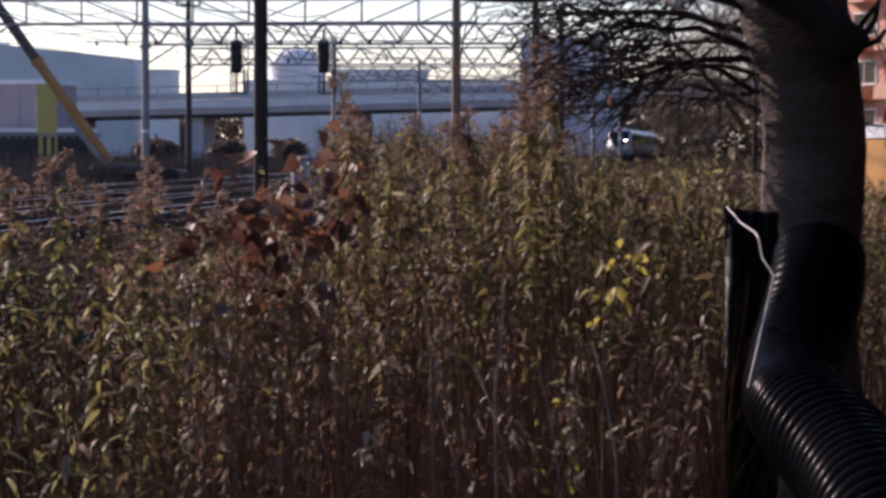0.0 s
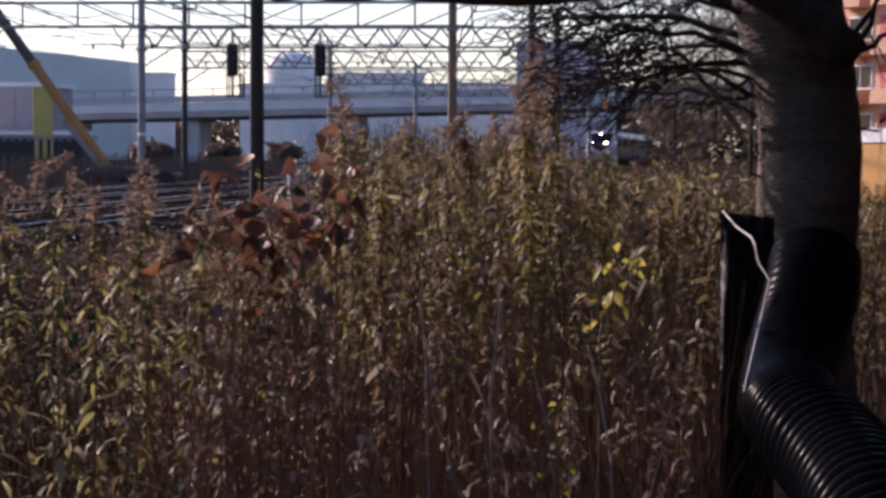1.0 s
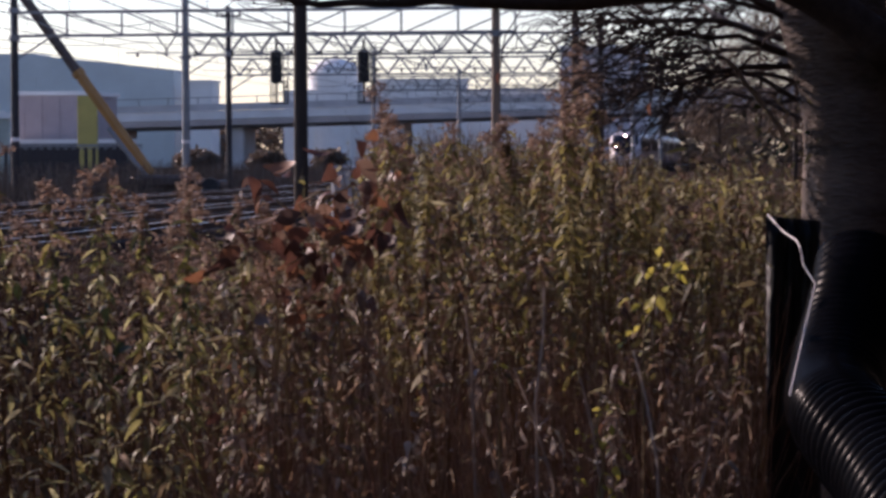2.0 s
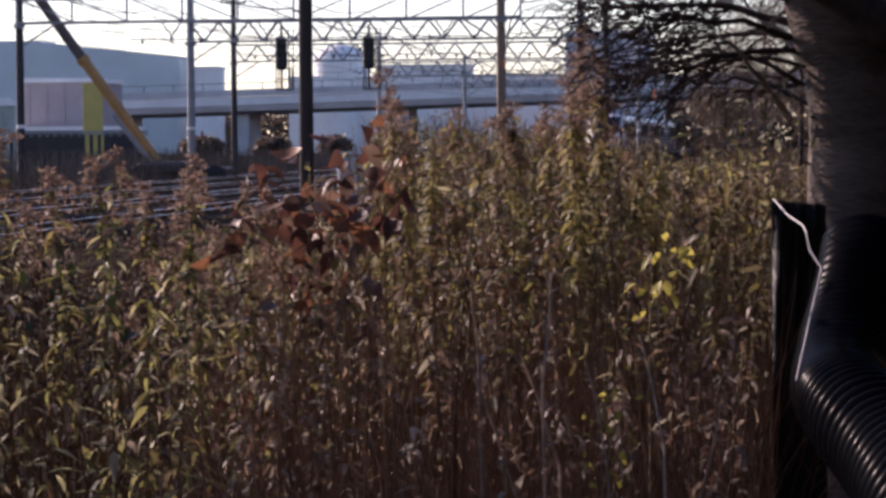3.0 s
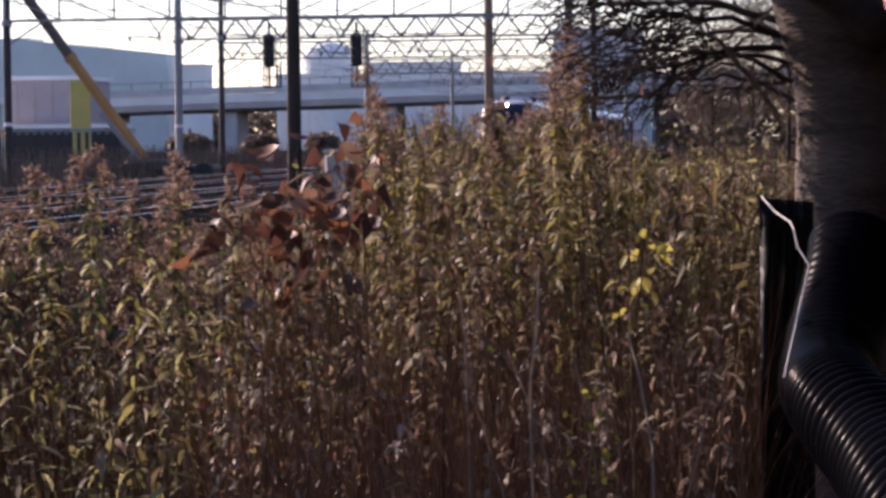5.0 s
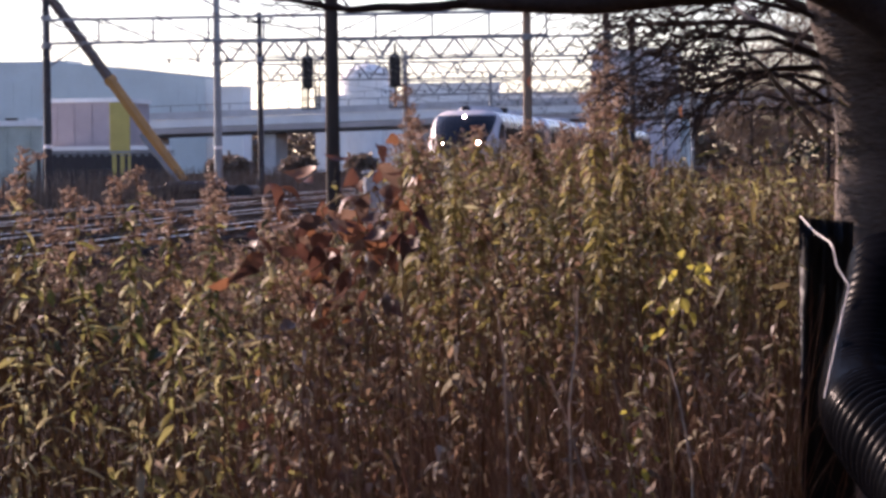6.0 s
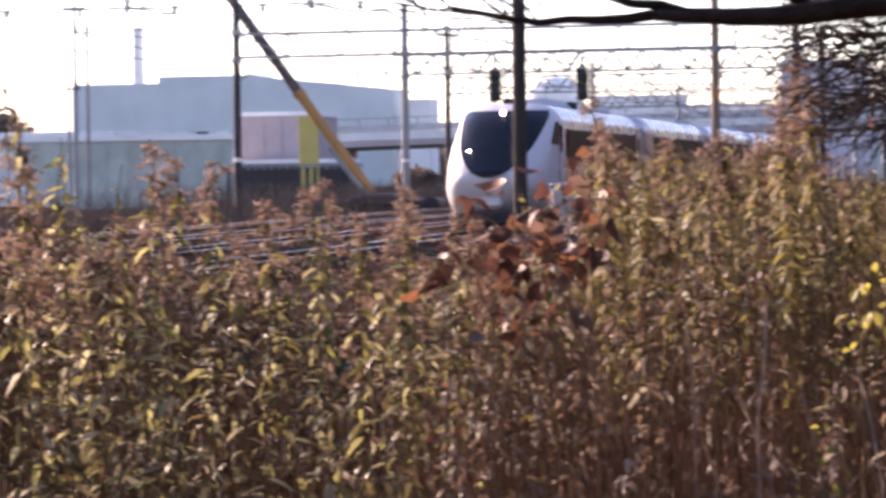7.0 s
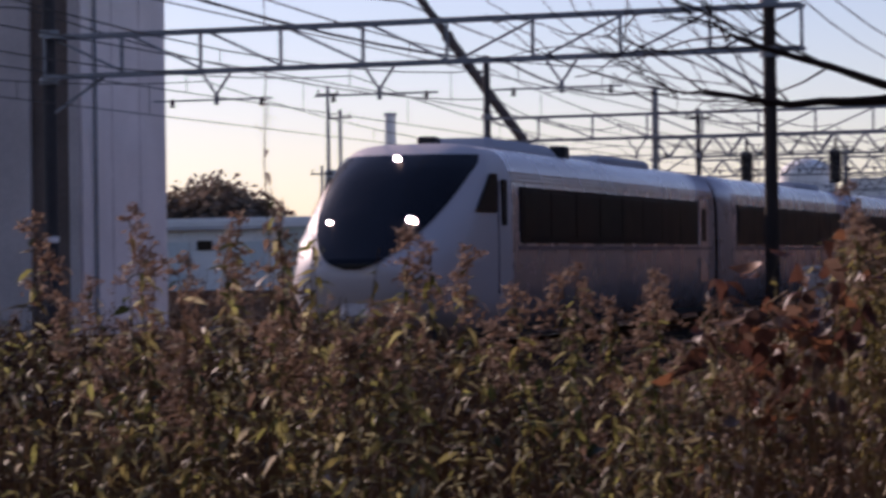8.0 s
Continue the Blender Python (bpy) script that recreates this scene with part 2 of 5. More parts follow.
def box(bm, x0, x1, y0, y1, z0, z1, bevel=0.0):
    made = bmesh.ops.create_cube(bm, size=1.0, matrix=Matrix.Translation(((x0 + x1) / 2, (y0 + y1) / 2, (z0 + z1) / 2)) @ Matrix.Diagonal((abs(x1 - x0), abs(y1 - y0), abs(z1 - z0), 1)))
    if bevel:
        edges = list({e for v in made["verts"] for e in v.link_edges})
        bmesh.ops.bevel(bm, geom=edges, offset=bevel, segments=1, affect="EDGES")
    return bm


def boxed(*a, **k):
    return box(bmesh.new(), *a, **k)


def tube(bm, pts, radii, n=8, cap=True):
    """A round tapered tube through points."""
    pts = [Vector(p) for p in pts]
    if not hasattr(radii, "__len__"):
        radii = [radii] * len(pts)
    rings, side = [], None
    for i, p in enumerate(pts):
        d = (pts[min(i + 1, len(pts) - 1)] - pts[max(i - 1, 0)]).normalized()
        if side is None:
            side = d.orthogonal().normalized()
        side = (side - d * side.dot(d)).normalized()
        up = d.cross(side)
        rings.append([bm.verts.new(p + (side * math.cos(k * math.tau / n) + up * math.sin(k * math.tau / n)) * radii[i]) for k in range(n)])
    for a, b in zip(rings, rings[1:]):
        for k in range(n):
            bm.faces.new((a[k], a[(k + 1) % n], b[(k + 1) % n], b[k]))
    if cap:
        bm.faces.new(rings[0][::-1])
        bm.faces.new(rings[-1])
    return bm


def tubed(pts, radii, n=8):
    return tube(bmesh.new(), pts, radii, n)


def bar(bm, a, b, w):
    """A square bar from a to b."""
    return tube(bm, [a, b], w * 0.707, 4)


def at(az, el, d):
    """The place d metres along the ground from the eye, az degrees left of the track's direction, el degrees up."""
    a = radians(az)
    return Vector((-math.sin(a) * d, math.cos(a) * d, EYE[2] + d * math.tan(radians(el))))


def flat_mesh(name, verts, tris, mat, parent=None, label=""):
    """A mesh of triangles from numpy arrays."""
    me = bpy.data.meshes.new(name)
    me.vertices.add(len(verts))
    me.vertices.foreach_set("co", np.asarray(verts, np.float32).ravel())
    me.loops.add(len(tris) * 3)
    me.polygons.add(len(tris))
    me.polygons.foreach_set("loop_start", np.arange(0, len(tris) * 3, 3, dtype=np.int32))
    me.loops.foreach_set("vertex_index", np.asarray(tris, np.int32).ravel())
    me.update(calc_edges=True)
    me.materials.append(mat)
    ob = new(name, me)
    if parent is not None:
        ob.parent = parent
    return tagged(ob, label)


def leaves_mesh(base, out, up, length, width, curl):
    """Bent pointed leaves: arrays of places, directions, normals and sizes give vertices and triangles."""
    n = len(base)
    out /= np.linalg.norm(out, axis=1, keepdims=True)
    side = np.cross(out, up)
    side /= np.linalg.norm(side, axis=1, keepdims=True) + 1e-9
    nor = np.cross(side, out)
    L, W, C = length[:, None], width[:, None], curl[:, None]
    v = np.empty((n, 6, 3))
    v[:, 0] = base
    v[:, 1] = base + out * L * 0.3 + side * W * 0.45 + nor * L * 0.05
    v[:, 2] = base + out * L * 0.3 - side * W * 0.45 + nor * L * 0.05
    v[:, 3] = base + out * L * 0.68 + side * W * 0.4 - nor * L * C * 0.4
    v[:, 4] = base + out * L * 0.68 - side * W * 0.4 - nor * L * C * 0.4
    v[:, 5] = base + out * L * (1 - 0.3 * np.abs(C)) - nor * L * C
    f = np.array([[0, 2, 1], [1, 2, 4], [1, 4, 3], [3, 4, 5]])
    return v.reshape(-1, 3), (f[None] + (np.arange(n) * 6)[:, None, None]).reshape(-1, 3)


def stems_mesh(foot, tip, lean, r):
    """Thin three-sided stalks in four steps."""
    n, seg = len(foot), 4
    rings = []
    for k in range(seg + 1):
        u = k / seg
        c = foot + (tip - foot) * u + lean * (u * (1 - u) * 4)[..., None] if hasattr(u, "shape") else foot + (tip - foot) * u + lean * (4 * u * (1 - u))
        for j in range(3):
            a = j * math.tau / 3
            rings.append(c + np.array([math.cos(a), math.sin(a), 0]) * (r * (1 - 0.7 * u))[:, None])
    v = np.stack(rings, 1)
    f = []
    for k in range(seg):
        for j in range(3):
            a, b = k * 3 + j, k * 3 + (j + 1) % 3
            f += [[a, b, b + 3], [a, b + 3, a + 3]]
    f = np.array(f)
    return v.reshape(-1, 3), (f[None] + (np.arange(n) * (seg + 1) * 3)[:, None, None]).reshape(-1, 3)


# ---- ground ----
def ground_z(x, y):
    """Level ground, with the track bed slightly above and a bank beyond the tracks."""
    z = -0.05 if x > -11 else -0.05 - 0.3 * min(1, (-11 - x) / 1.5)
    return z + 0.04 * noise.noise((x * 0.4, y * 0.4, 0))


def build_ground():
    xs = [-3000, -800, -200, -90, -60, -45, -36, -33, -30, -25, -20, -15, -12.5, -11, -9, -7, -5, -3, -1, 1, 3, 6, 12, 30, 90, 300, 900, 3000]
    ys = [-3000, -600, -100, -30, -10, 0, 4, 8, 11, 14, 18, 22, 27, 33, 40, 50, 65, 85, 110, 150, 200, 280, 400, 700, 1500, 4500]
    bm = bmesh.new()
    grid = [[bm.verts.new((x, y, ground_z(x, y))) for y in ys] for x in xs]
    for a, b in zip(grid, grid[1:]):
        for k in range(len(ys) - 1):
            bm.faces.new((a[k], b[k], b[k + 1], a[k + 1]))
    tagged(part("ground", bm, EARTH, smooth=True), "brown bare earth strewn with dead stalks", "ground", kind="structure")


# walls out of view, added to darken sky fill and the train's reflections
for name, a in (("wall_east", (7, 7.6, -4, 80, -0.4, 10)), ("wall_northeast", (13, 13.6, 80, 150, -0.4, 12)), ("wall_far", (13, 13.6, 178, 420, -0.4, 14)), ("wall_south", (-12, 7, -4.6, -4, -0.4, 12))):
    tagged(part(name, boxed(*a), DARK_SCREEN), "unseen dark wall added to cut sky light and reflections", "wall", kind="structure")

# unseen near-black wall, added to block sky light from trunk and pipe
tagged(part("wall_east", boxed(2.2, 2.45, -9.0, 13.0, -0.3, 7.0, bevel=0.02), TRUNK_SCREEN), "unseen dark wall added to shade the trunk and pipe", "wall", kind="structure")

TRACKS = (-14.15, -17.7, -21.3, -25.2)


def build_track(x):
    t = thing("railway_track", "narrow gauge railway track with polished rails on ballast", "railway track", "parallel tracks", kind="structure")
    bm = bmesh.new()
    for y0 in range(20, 420, 20):
        v = [bm.verts.new((x + sx, yy, z)) for yy in (y0, y0 + 20) for sx, z in ((-1.75, -0.33), (-1.3, -0.16), (1.3, -0.16), (1.75, -0.33))]
        for k in range(3):
            bm.faces.new((v[k], v[k + 1], v[k + 5], v[k + 4]))
    part("ballast_bed", bm, BALLAST, t, "dark brown crushed stone ballast")
    for s in (-0.565, 0.565):
        bm = bmesh.new()
        box(bm, x + s - 0.06, x + s + 0.06, 20, 420, -0.15, -0.13)
        box(bm, x + s - 0.012, x + s + 0.012, 20, 420, -0.13, -0.04)
        box(bm, x + s - 0.034, x + s + 0.034, 20, 420, -0.04, -0.012)
        rail = part("rail", bm, RAIL_SIDE, t)
        part("rail_head", boxed(x + s - 0.032, x + s + 0.032, 20, 420, -0.012, 0.0), RAIL_TOP, rail, "bright polished running surface")
    first = part("sleeper", boxed(-1.0, 1.0, -0.1, 0.1, -0.08, 0.005, bevel=0.003), SLEEPER, t)
    first.location = (x, 40, -0.15)
    for i in range(1, 110):
        again(first, x, 40 + i * 0.62, -0.15)


build_ground()
for x in TRACKS:
    build_track(x)


# ---- catenary ----
def truss(t, xl, xr, y, z0, z1, style):
    """Two chords with posts and diagonals between them."""
    w = 0.09
    for z in (z0, z1):
        for dy in (-0.25, 0.25):
            part("chord", bar(bmesh.new(), (xl, y + dy, z), (xr, y + dy, z), w), STEEL, t)
    n = max(6, round((xr - xl) / (2.2 if style == "post" else 0.75)))
    for i in range(n + 1):
        x = xl + (xr - xl) * i / n
        if style == "post":
            part("web_post", bar(bmesh.new(), (x, y - 0.25, z0), (x, y - 0.25, z1), 0.07), STEEL, t)
            if i < n:
                a, b = (z1, z0) if i < n / 2 else (z0, z1)
                part("web_diagonal", bar(bmesh.new(), (x, y + 0.25, a), (x + (xr - xl) / n, y + 0.25, b), 0.055), STEEL, t)
        elif i < n:
            part("web_diagonal", bar(bmesh.new(), (x, y - 0.25, z0 if i % 2 else z1), (x + (xr - xl) / n, y - 0.25, z1 if i % 2 else z0), 0.09), STEEL, t)


def drop_bracket(t, x, y, z):
    """A V of two bars under the beam, which holds a level tube with insulators."""
    bm = bmesh.new()
    bar(bm, (x - 0.42, y, z), (x, y, z - 0.6), 0.05)
    bar(bm, (x + 0.42, y, z), (x, y, z - 0.6), 0.05)
    bar(bm, (x, y, z - 0.55), (x, y, z - 0.85), 0.09)
    part("drop_bracket", bm, STEEL, t)
    part("steady_arm", bar(bmesh.new(), (x - 1.7, y, z - 0.72), (x + 1.5, y, z - 0.72), 0.045), STEEL, t)
    for dx in (-1.2, 1.2):
        rings = [(x + dx, y, z - 0.68 - 0.035 * k) for k in range(7)]
        part("insulator", tubed(rings, [0.035, 0.075] * 3 + [0.035], 8), BLACK_PAINT, t, "dark ribbed insulator")


def portal(y, xl, xr, z0, z1, style, left_mat, right_mat, rl, rr, top=9.0, label="steel catenary portal with lattice beam over the tracks", brackets=()):
    t = thing("catenary_portal", label, "catenary portal", "catenary portals")
    for x, mat, r in ((xl, left_mat, rl), (xr, right_mat, rr)):
        post = part("post", tubed([(x, y, -0.4), (x, y, 2.5), (x, y, top)], [r, r * 0.96, r * 0.82], 12), mat, t)
        for z in (z0 - 0.1, z1 + 0.1):
            part("clamp", tubed([(x, y, z - 0.09), (x, y, z + 0.09)], r * 1.35, 12), STEEL, post)
        if mat is not WOOD_POLE:
            part("band", tubed([(x, y, 2.2), (x, y, 2.35)], r * 1.05, 12), WHITE_WALL, post, "pale marking band")
        s = 1 if x == xl else -1
        part("knee_brace", bar(bmesh.new(), (x, y, z0 - 1.0), (x + s * 1.6, y, z0), 0.07), STEEL, t)
    truss(t, xl, xr + 0.8, y, z0, z1, style)
    for x in brackets or [x + 0.9 for x in TRACKS]:
        drop_bracket(t, x, y, z0)
    return t


portal(58.4, -29.5, -11.0, 6.4, 7.4, "post", DARK_STEEL, WOOD_POLE, 0.19, 0.17, 11.0, "catenary portal on dark wooden pole with lattice beam", (-24.9, -20.6, -16.0))
portal(100.0, -30.6, -11.0, 6.45, 7.4, "post", DARK_STEEL, TAN_POLE, 0.17, 0.19, 10.0)
portal(122.0, -28.7, -9.6, 6.5, 7.45, "warren", STEEL, RUSTY, 0.2, 0.19, 10.0)
portal(153.0, -33.3, -10.5, 6.5, 7.5, "warren", DARK_STEEL, DARK_STEEL, 0.18, 0.2, 10.0)
portal(190.0, -30.2, -10.6, 6.5, 7.5, "warren", STEEL, STEEL, 0.18, 0.18, 9.5)
portal(235.0, -29.3, -10.6, 6.5, 7.5, "warren", STEEL, STEEL, 0.18, 0.18, 9.5)


def catenary_wire(x, ys):
    """Messenger wire sagging between portals, contact wire below, droppers between."""
    t = thing("overhead_line", "thin dark overhead contact line with droppers", "overhead line", "overhead lines")
    top, low = [], []
    drops = bmesh.new()
    for a, b in zip(ys, ys[1:]):
        for k in range(10):
            u = k / 10
            y = a + (b - a) * u
            top.append((x, y, 6.15 - 0.75 * 4 * u * (1 - u)))
            if k % 2:
                bar(drops, top[-1], (x, y, 5.15), 0.012)
        low.append((x, a, 5.15))
    top.append((x, ys[-1], 6.15))
    low.append((x, ys[-1], 5.15))
    part("messenger_wire", tubed(top, 0.014, 5), WIRE, t)
    part("contact_wire", tubed(low, 0.012, 5), WIRE, t)
    part("dropper", drops, WIRE, t)["kind"] = "stuff"


for x in TRACKS:
    catenary_wire(x, (25, 58.4, 100, 122, 153, 190, 235, 300))
for x, z, s in ((-11.3, 8.6, 0.9), (-11.0, 9.0, 0.8), (-29.7, 9.7, 0.5), (-30.2, 8.2, 0.7), (-20.0, 7.9, 0.5)):
    pts = []
    stations = (25, 58.4, 100, 122, 153, 190, 235, 300)
    for a, b in zip(stations, stations[1:]):
        pts += [(x, a + (b - a) * k / 8, z - s * 4 * (k / 8) * (1 - k / 8)) for k in range(8)]
    feeder = part("feeder_cable", tubed(pts + [(x, 300, z)], 0.05 if z == 9.7 else 0.022, 5), WIRE)
    tagged(feeder, "dark feeder cable slung along the line", "cable", "feeder cables")


def signal(x, y):
    t = thing("railway_signal", "black colour-light railway signal with ladder cage under the portal beam", "railway signal", "hanging signals", (x, y, -0.17))
    head = bmesh.new()
    tube(head, [(0, 0.05, 5.25), (0, 0.05, 5.35), (0, 0.05, 6.75), (0, 0.05, 6.88)], [0.16, 0.29, 0.29, 0.18], 12)
    box(head, -0.18, 0.18, -0.1, 0.25, 5.3, 6.8, bevel=0.04)
    part("backboard", head, BLACK_PAINT, t)
    for k in range(4):
        z = 5.55 + k * 0.34
        part("lamp_hood", tubed([(0, -0.1, z), (0, -0.42, z - 0.02)], [0.12, 0.13], 10), BLACK_PAINT, t)
    part("mast", tubed([(0.0, 0.1, 4.3), (0.0, 0.1, 7.4)], 0.06, 8), DARK_STEEL, t)
    cage = part("service_cage", boxed(-0.25, 0.5, -0.25, 0.45, 4.25, 4.31), DARK_STEEL, t)
    for cx, cy in ((-0.22, -0.22), (0.47, -0.22), (-0.22, 0.42), (0.47, 0.42)):
        bm = bmesh.new()
        bar(bm, (cx, cy, 4.3), (cx, cy, 5.35), 0.05)
        part("cage_post", bm, DARK_STEEL, cage)
    for z in (4.8, 5.3):
        for a, b in (((-0.22, -0.22), (0.47, -0.22)), ((0.47, -0.22), (0.47, 0.42)), ((-0.22, 0.42), (0.47, 0.42))):
            bm = bmesh.new()
            bar(bm, (*a, z), (*b, z), 0.035)
            part("cage_rail", bm, DARK_STEEL, cage)
    ladder = bmesh.new()
    for lx in (0.28, 0.52):
        bar(ladder, (lx, 0.45, 4.3), (lx, 0.45, 7.2), 0.04)
    for k in range(9):
        bar(ladder, (0.28, 0.45, 4.5 + k * 0.3), (0.52, 0.45, 4.5 + k * 0.3), 0.03)
    part("ladder", ladder, DARK_STEEL, t)


signal(-24.12, 121.6)
signal(-19.82, 121.6)


def slim_pole(az, d, top, r, mat, label):
    p = at(az, 0, d)
    t = thing("trackside_pole", label, "pole", "trackside poles", (p.x, p.y, 0))
    part("shaft", tubed([(0, 0, -0.4), (0, 0, top * 0.5), (0, 0, top)], [r, r * 0.9, r * 0.75], 10), mat, t)
    arm = bmesh.new()
    bar(arm, (-0.7, 0, top - 0.5), (0.7, 0, top - 0.5), 0.09)
    for s in (-0.6, 0, 0.6):
        tube(arm, [(s, 0, top - 0.45), (s, 0, top - 0.2)], [0.05, 0.03], 6)
    part("cross_arm", arm, DARK_STEEL, t)


slim_pole(12.28, 136, 9.5, 0.17, DARK_STEEL, "dark slender steel pole beside the tracks")
slim_pole(20.6, 150, 12.0, 0.13, STEEL, "tall thin grey pole beyond the tracks")
slim_pole(20.33, 150, 10.6, 0.13, STEEL, "thin grey pole beyond the tracks")
slim_pole(20.75, 150, 7.3, 0.11, STEEL, "low thin grey pole beyond the tracks")


# ---- train ----
HALF, MID_Z, TALL = 1.46, 1.93, 1.70


def ring(n=44):
    out = []
    for k in range(n):
        a = math.tau * k / n
        c, s = math.cos(a), math.sin(a)
        out.append((math.copysign(abs(c) ** 0.42, c) * HALF, math.copysign(abs(s) ** 0.42, s) * TALL))
    return out


def nose_y(x, z):
    """How far the front skin lies behind the tip of the nose."""
    dz = z - MID_Z
    s = ((abs(x) / HALF) ** 4.76 + (abs(dz) / TALL) ** 4.76) ** (1 / 4.76)
    lean = 0.67 + 1.3 * max(0.0, z - 1.6) + 0.65 * max(0.0, 1.5 - z) ** 2
    return lean + 0.62 * (abs(x) / HALF) ** 2.6 + 0.45 * s ** 8


def loft(bm, rings, close_first=False, close_last=True):
    for a, b in zip(rings, rings[1:]):
        for k in range(len(a)):
            bm.faces.new((a[k], a[(k + 1) % len(a)], b[(k + 1) % len(b)], b[k]))
    if close_last:
        bm.faces.new(rings[-1][::-1])


def headlamp(t, x, z, r, label):
    y = nose_y(x, z)
    lamp = part("headlamp", tubed([(x, y + 0.05, z), (x, y - 0.035, z)], r * 1.35, 14), BLACK_PAINT, t, label)
    part("lens", tubed([(x, y - 0.034, z), (x, y - 0.05, z)], [r, r * 0.7], 14), LAMP, lamp, "lit warm white lens")


def windows(t, y0, y1, count, side):
    gap = (y1 - y0) / count
    x = side * (HALF + 0.004)
    strip = part("window_strip", boxed(x - 0.02, x + 0.02, y0 - 0.12, y1 + 0.12, 1.89, 2.9, bevel=0.015), TRAIN_GLASS, t, "dark window strip")
    for i in range(count):
        a = y0 + i * gap
        part("window_pane", boxed(x - 0.026, x + 0.026, a + 0.06, a + gap - 0.06, 1.98, 2.82, bevel=0.01), TRAIN_GLASS, strip)


def bogie(t, y):
    bm = bmesh.new()
    for dy in (-1.05, 1.05):
        for s in (-1, 1):
            tube(bm, [(s * 0.5, y + dy, 0.43), (s * 0.63, y + dy, 0.43)], 0.43, 18)
    for s in (-1, 1):
        box(bm, s * 0.8 - 0.08, s * 0.8 + 0.08, y - 1.5, y + 1.5, 0.4, 0.62)
    box(bm, -0.7, 0.7, y - 0.25, y + 0.25, 0.35, 0.7)
    part("bogie", bm, UNDERGEAR, t)


def car_shell(t, y0, y1, nose):
    bm = bmesh.new()
    base, rings = ring(), []
    if nose:
        tip = bm.verts.new((0, nose_y(0, MID_Z), MID_Z))
        for s in (0.12, 0.25, 0.38, 0.5, 0.62, 0.73, 0.82, 0.89, 0.94, 0.97, 0.99, 1.0):
            rings.append([bm.verts.new((x * s, nose_y(x * s, MID_Z + z * s), MID_Z + z * s)) for x, z in base])
        for k in range(len(base)):
            bm.faces.new((tip, rings[0][(k + 1) % len(base)], rings[0][k]))
        last = [v.co.y for v in rings[-1]]
        for f in (0.25, 0.6, 1.0):
            rings.append([bm.verts.new((x, last[k] + (4.9 - last[k]) * f, MID_Z + z)) for k, (x, z) in enumerate(base)])
        start = 4.9
    else:
        rings.append([bm.verts.new((x * 0.97, y0, MID_Z + z * 0.97)) for x, z in base])
        rings.append([bm.verts.new((x, y0 + 0.08, MID_Z + z)) for x, z in base])
        bm.faces.new(rings[0])
        start = y0 + 0.1
    n = 8
    for i in range(1, n + 1 if not nose else 1):
        rings.append([bm.verts.new((x, start + (y1 - start) * i / n, MID_Z + z)) for x, z in base])
    if nose:
        loft(bm, rings[:15], close_last=False)
        part("nose", bm, TRAIN_NOSE, t, "pearl white rounded nose", smooth=True)
        bm = bmesh.new()
        rings = [[bm.verts.new((x, start + (y1 - start) * i / n, MID_Z + z)) for x, z in base] for i in range(n + 1)]
    loft(bm, rings)
    return part("body", bm, TRAIN_SKIN, t, "silver ribbed body", smooth=True)


def nose_mask(t):
    """The black glazed mask: broad at the top, a half ellipse below."""
    bm = bmesh.new()
    rows = []
    for i in range(21):
        z = 1.475 + (3.42 - 1.475) * (i / 20) ** 1.7
        w = 1.27 * math.sqrt(max(0.012, 1 - ((3.44 - min(z, 3.44)) / 1.97) ** 1.95))
        w = min(w, 1.27 - 0.5 * max(0, z - 3.3))
        rows.append([bm.verts.new((w * u, nose_y(w * u, z) - 0.045, z)) for u in [k / 8 - 1 for k in range(17)]])
    for a, b in zip(rows, rows[1:]):
        for k in range(16):
            bm.faces.new((a[k], a[k + 1], b[k + 1], b[k]))
    mask = part("nose_mask", bm, TRAIN_MASK, t, "glossy black windscreen mask", smooth=True)
    return mask


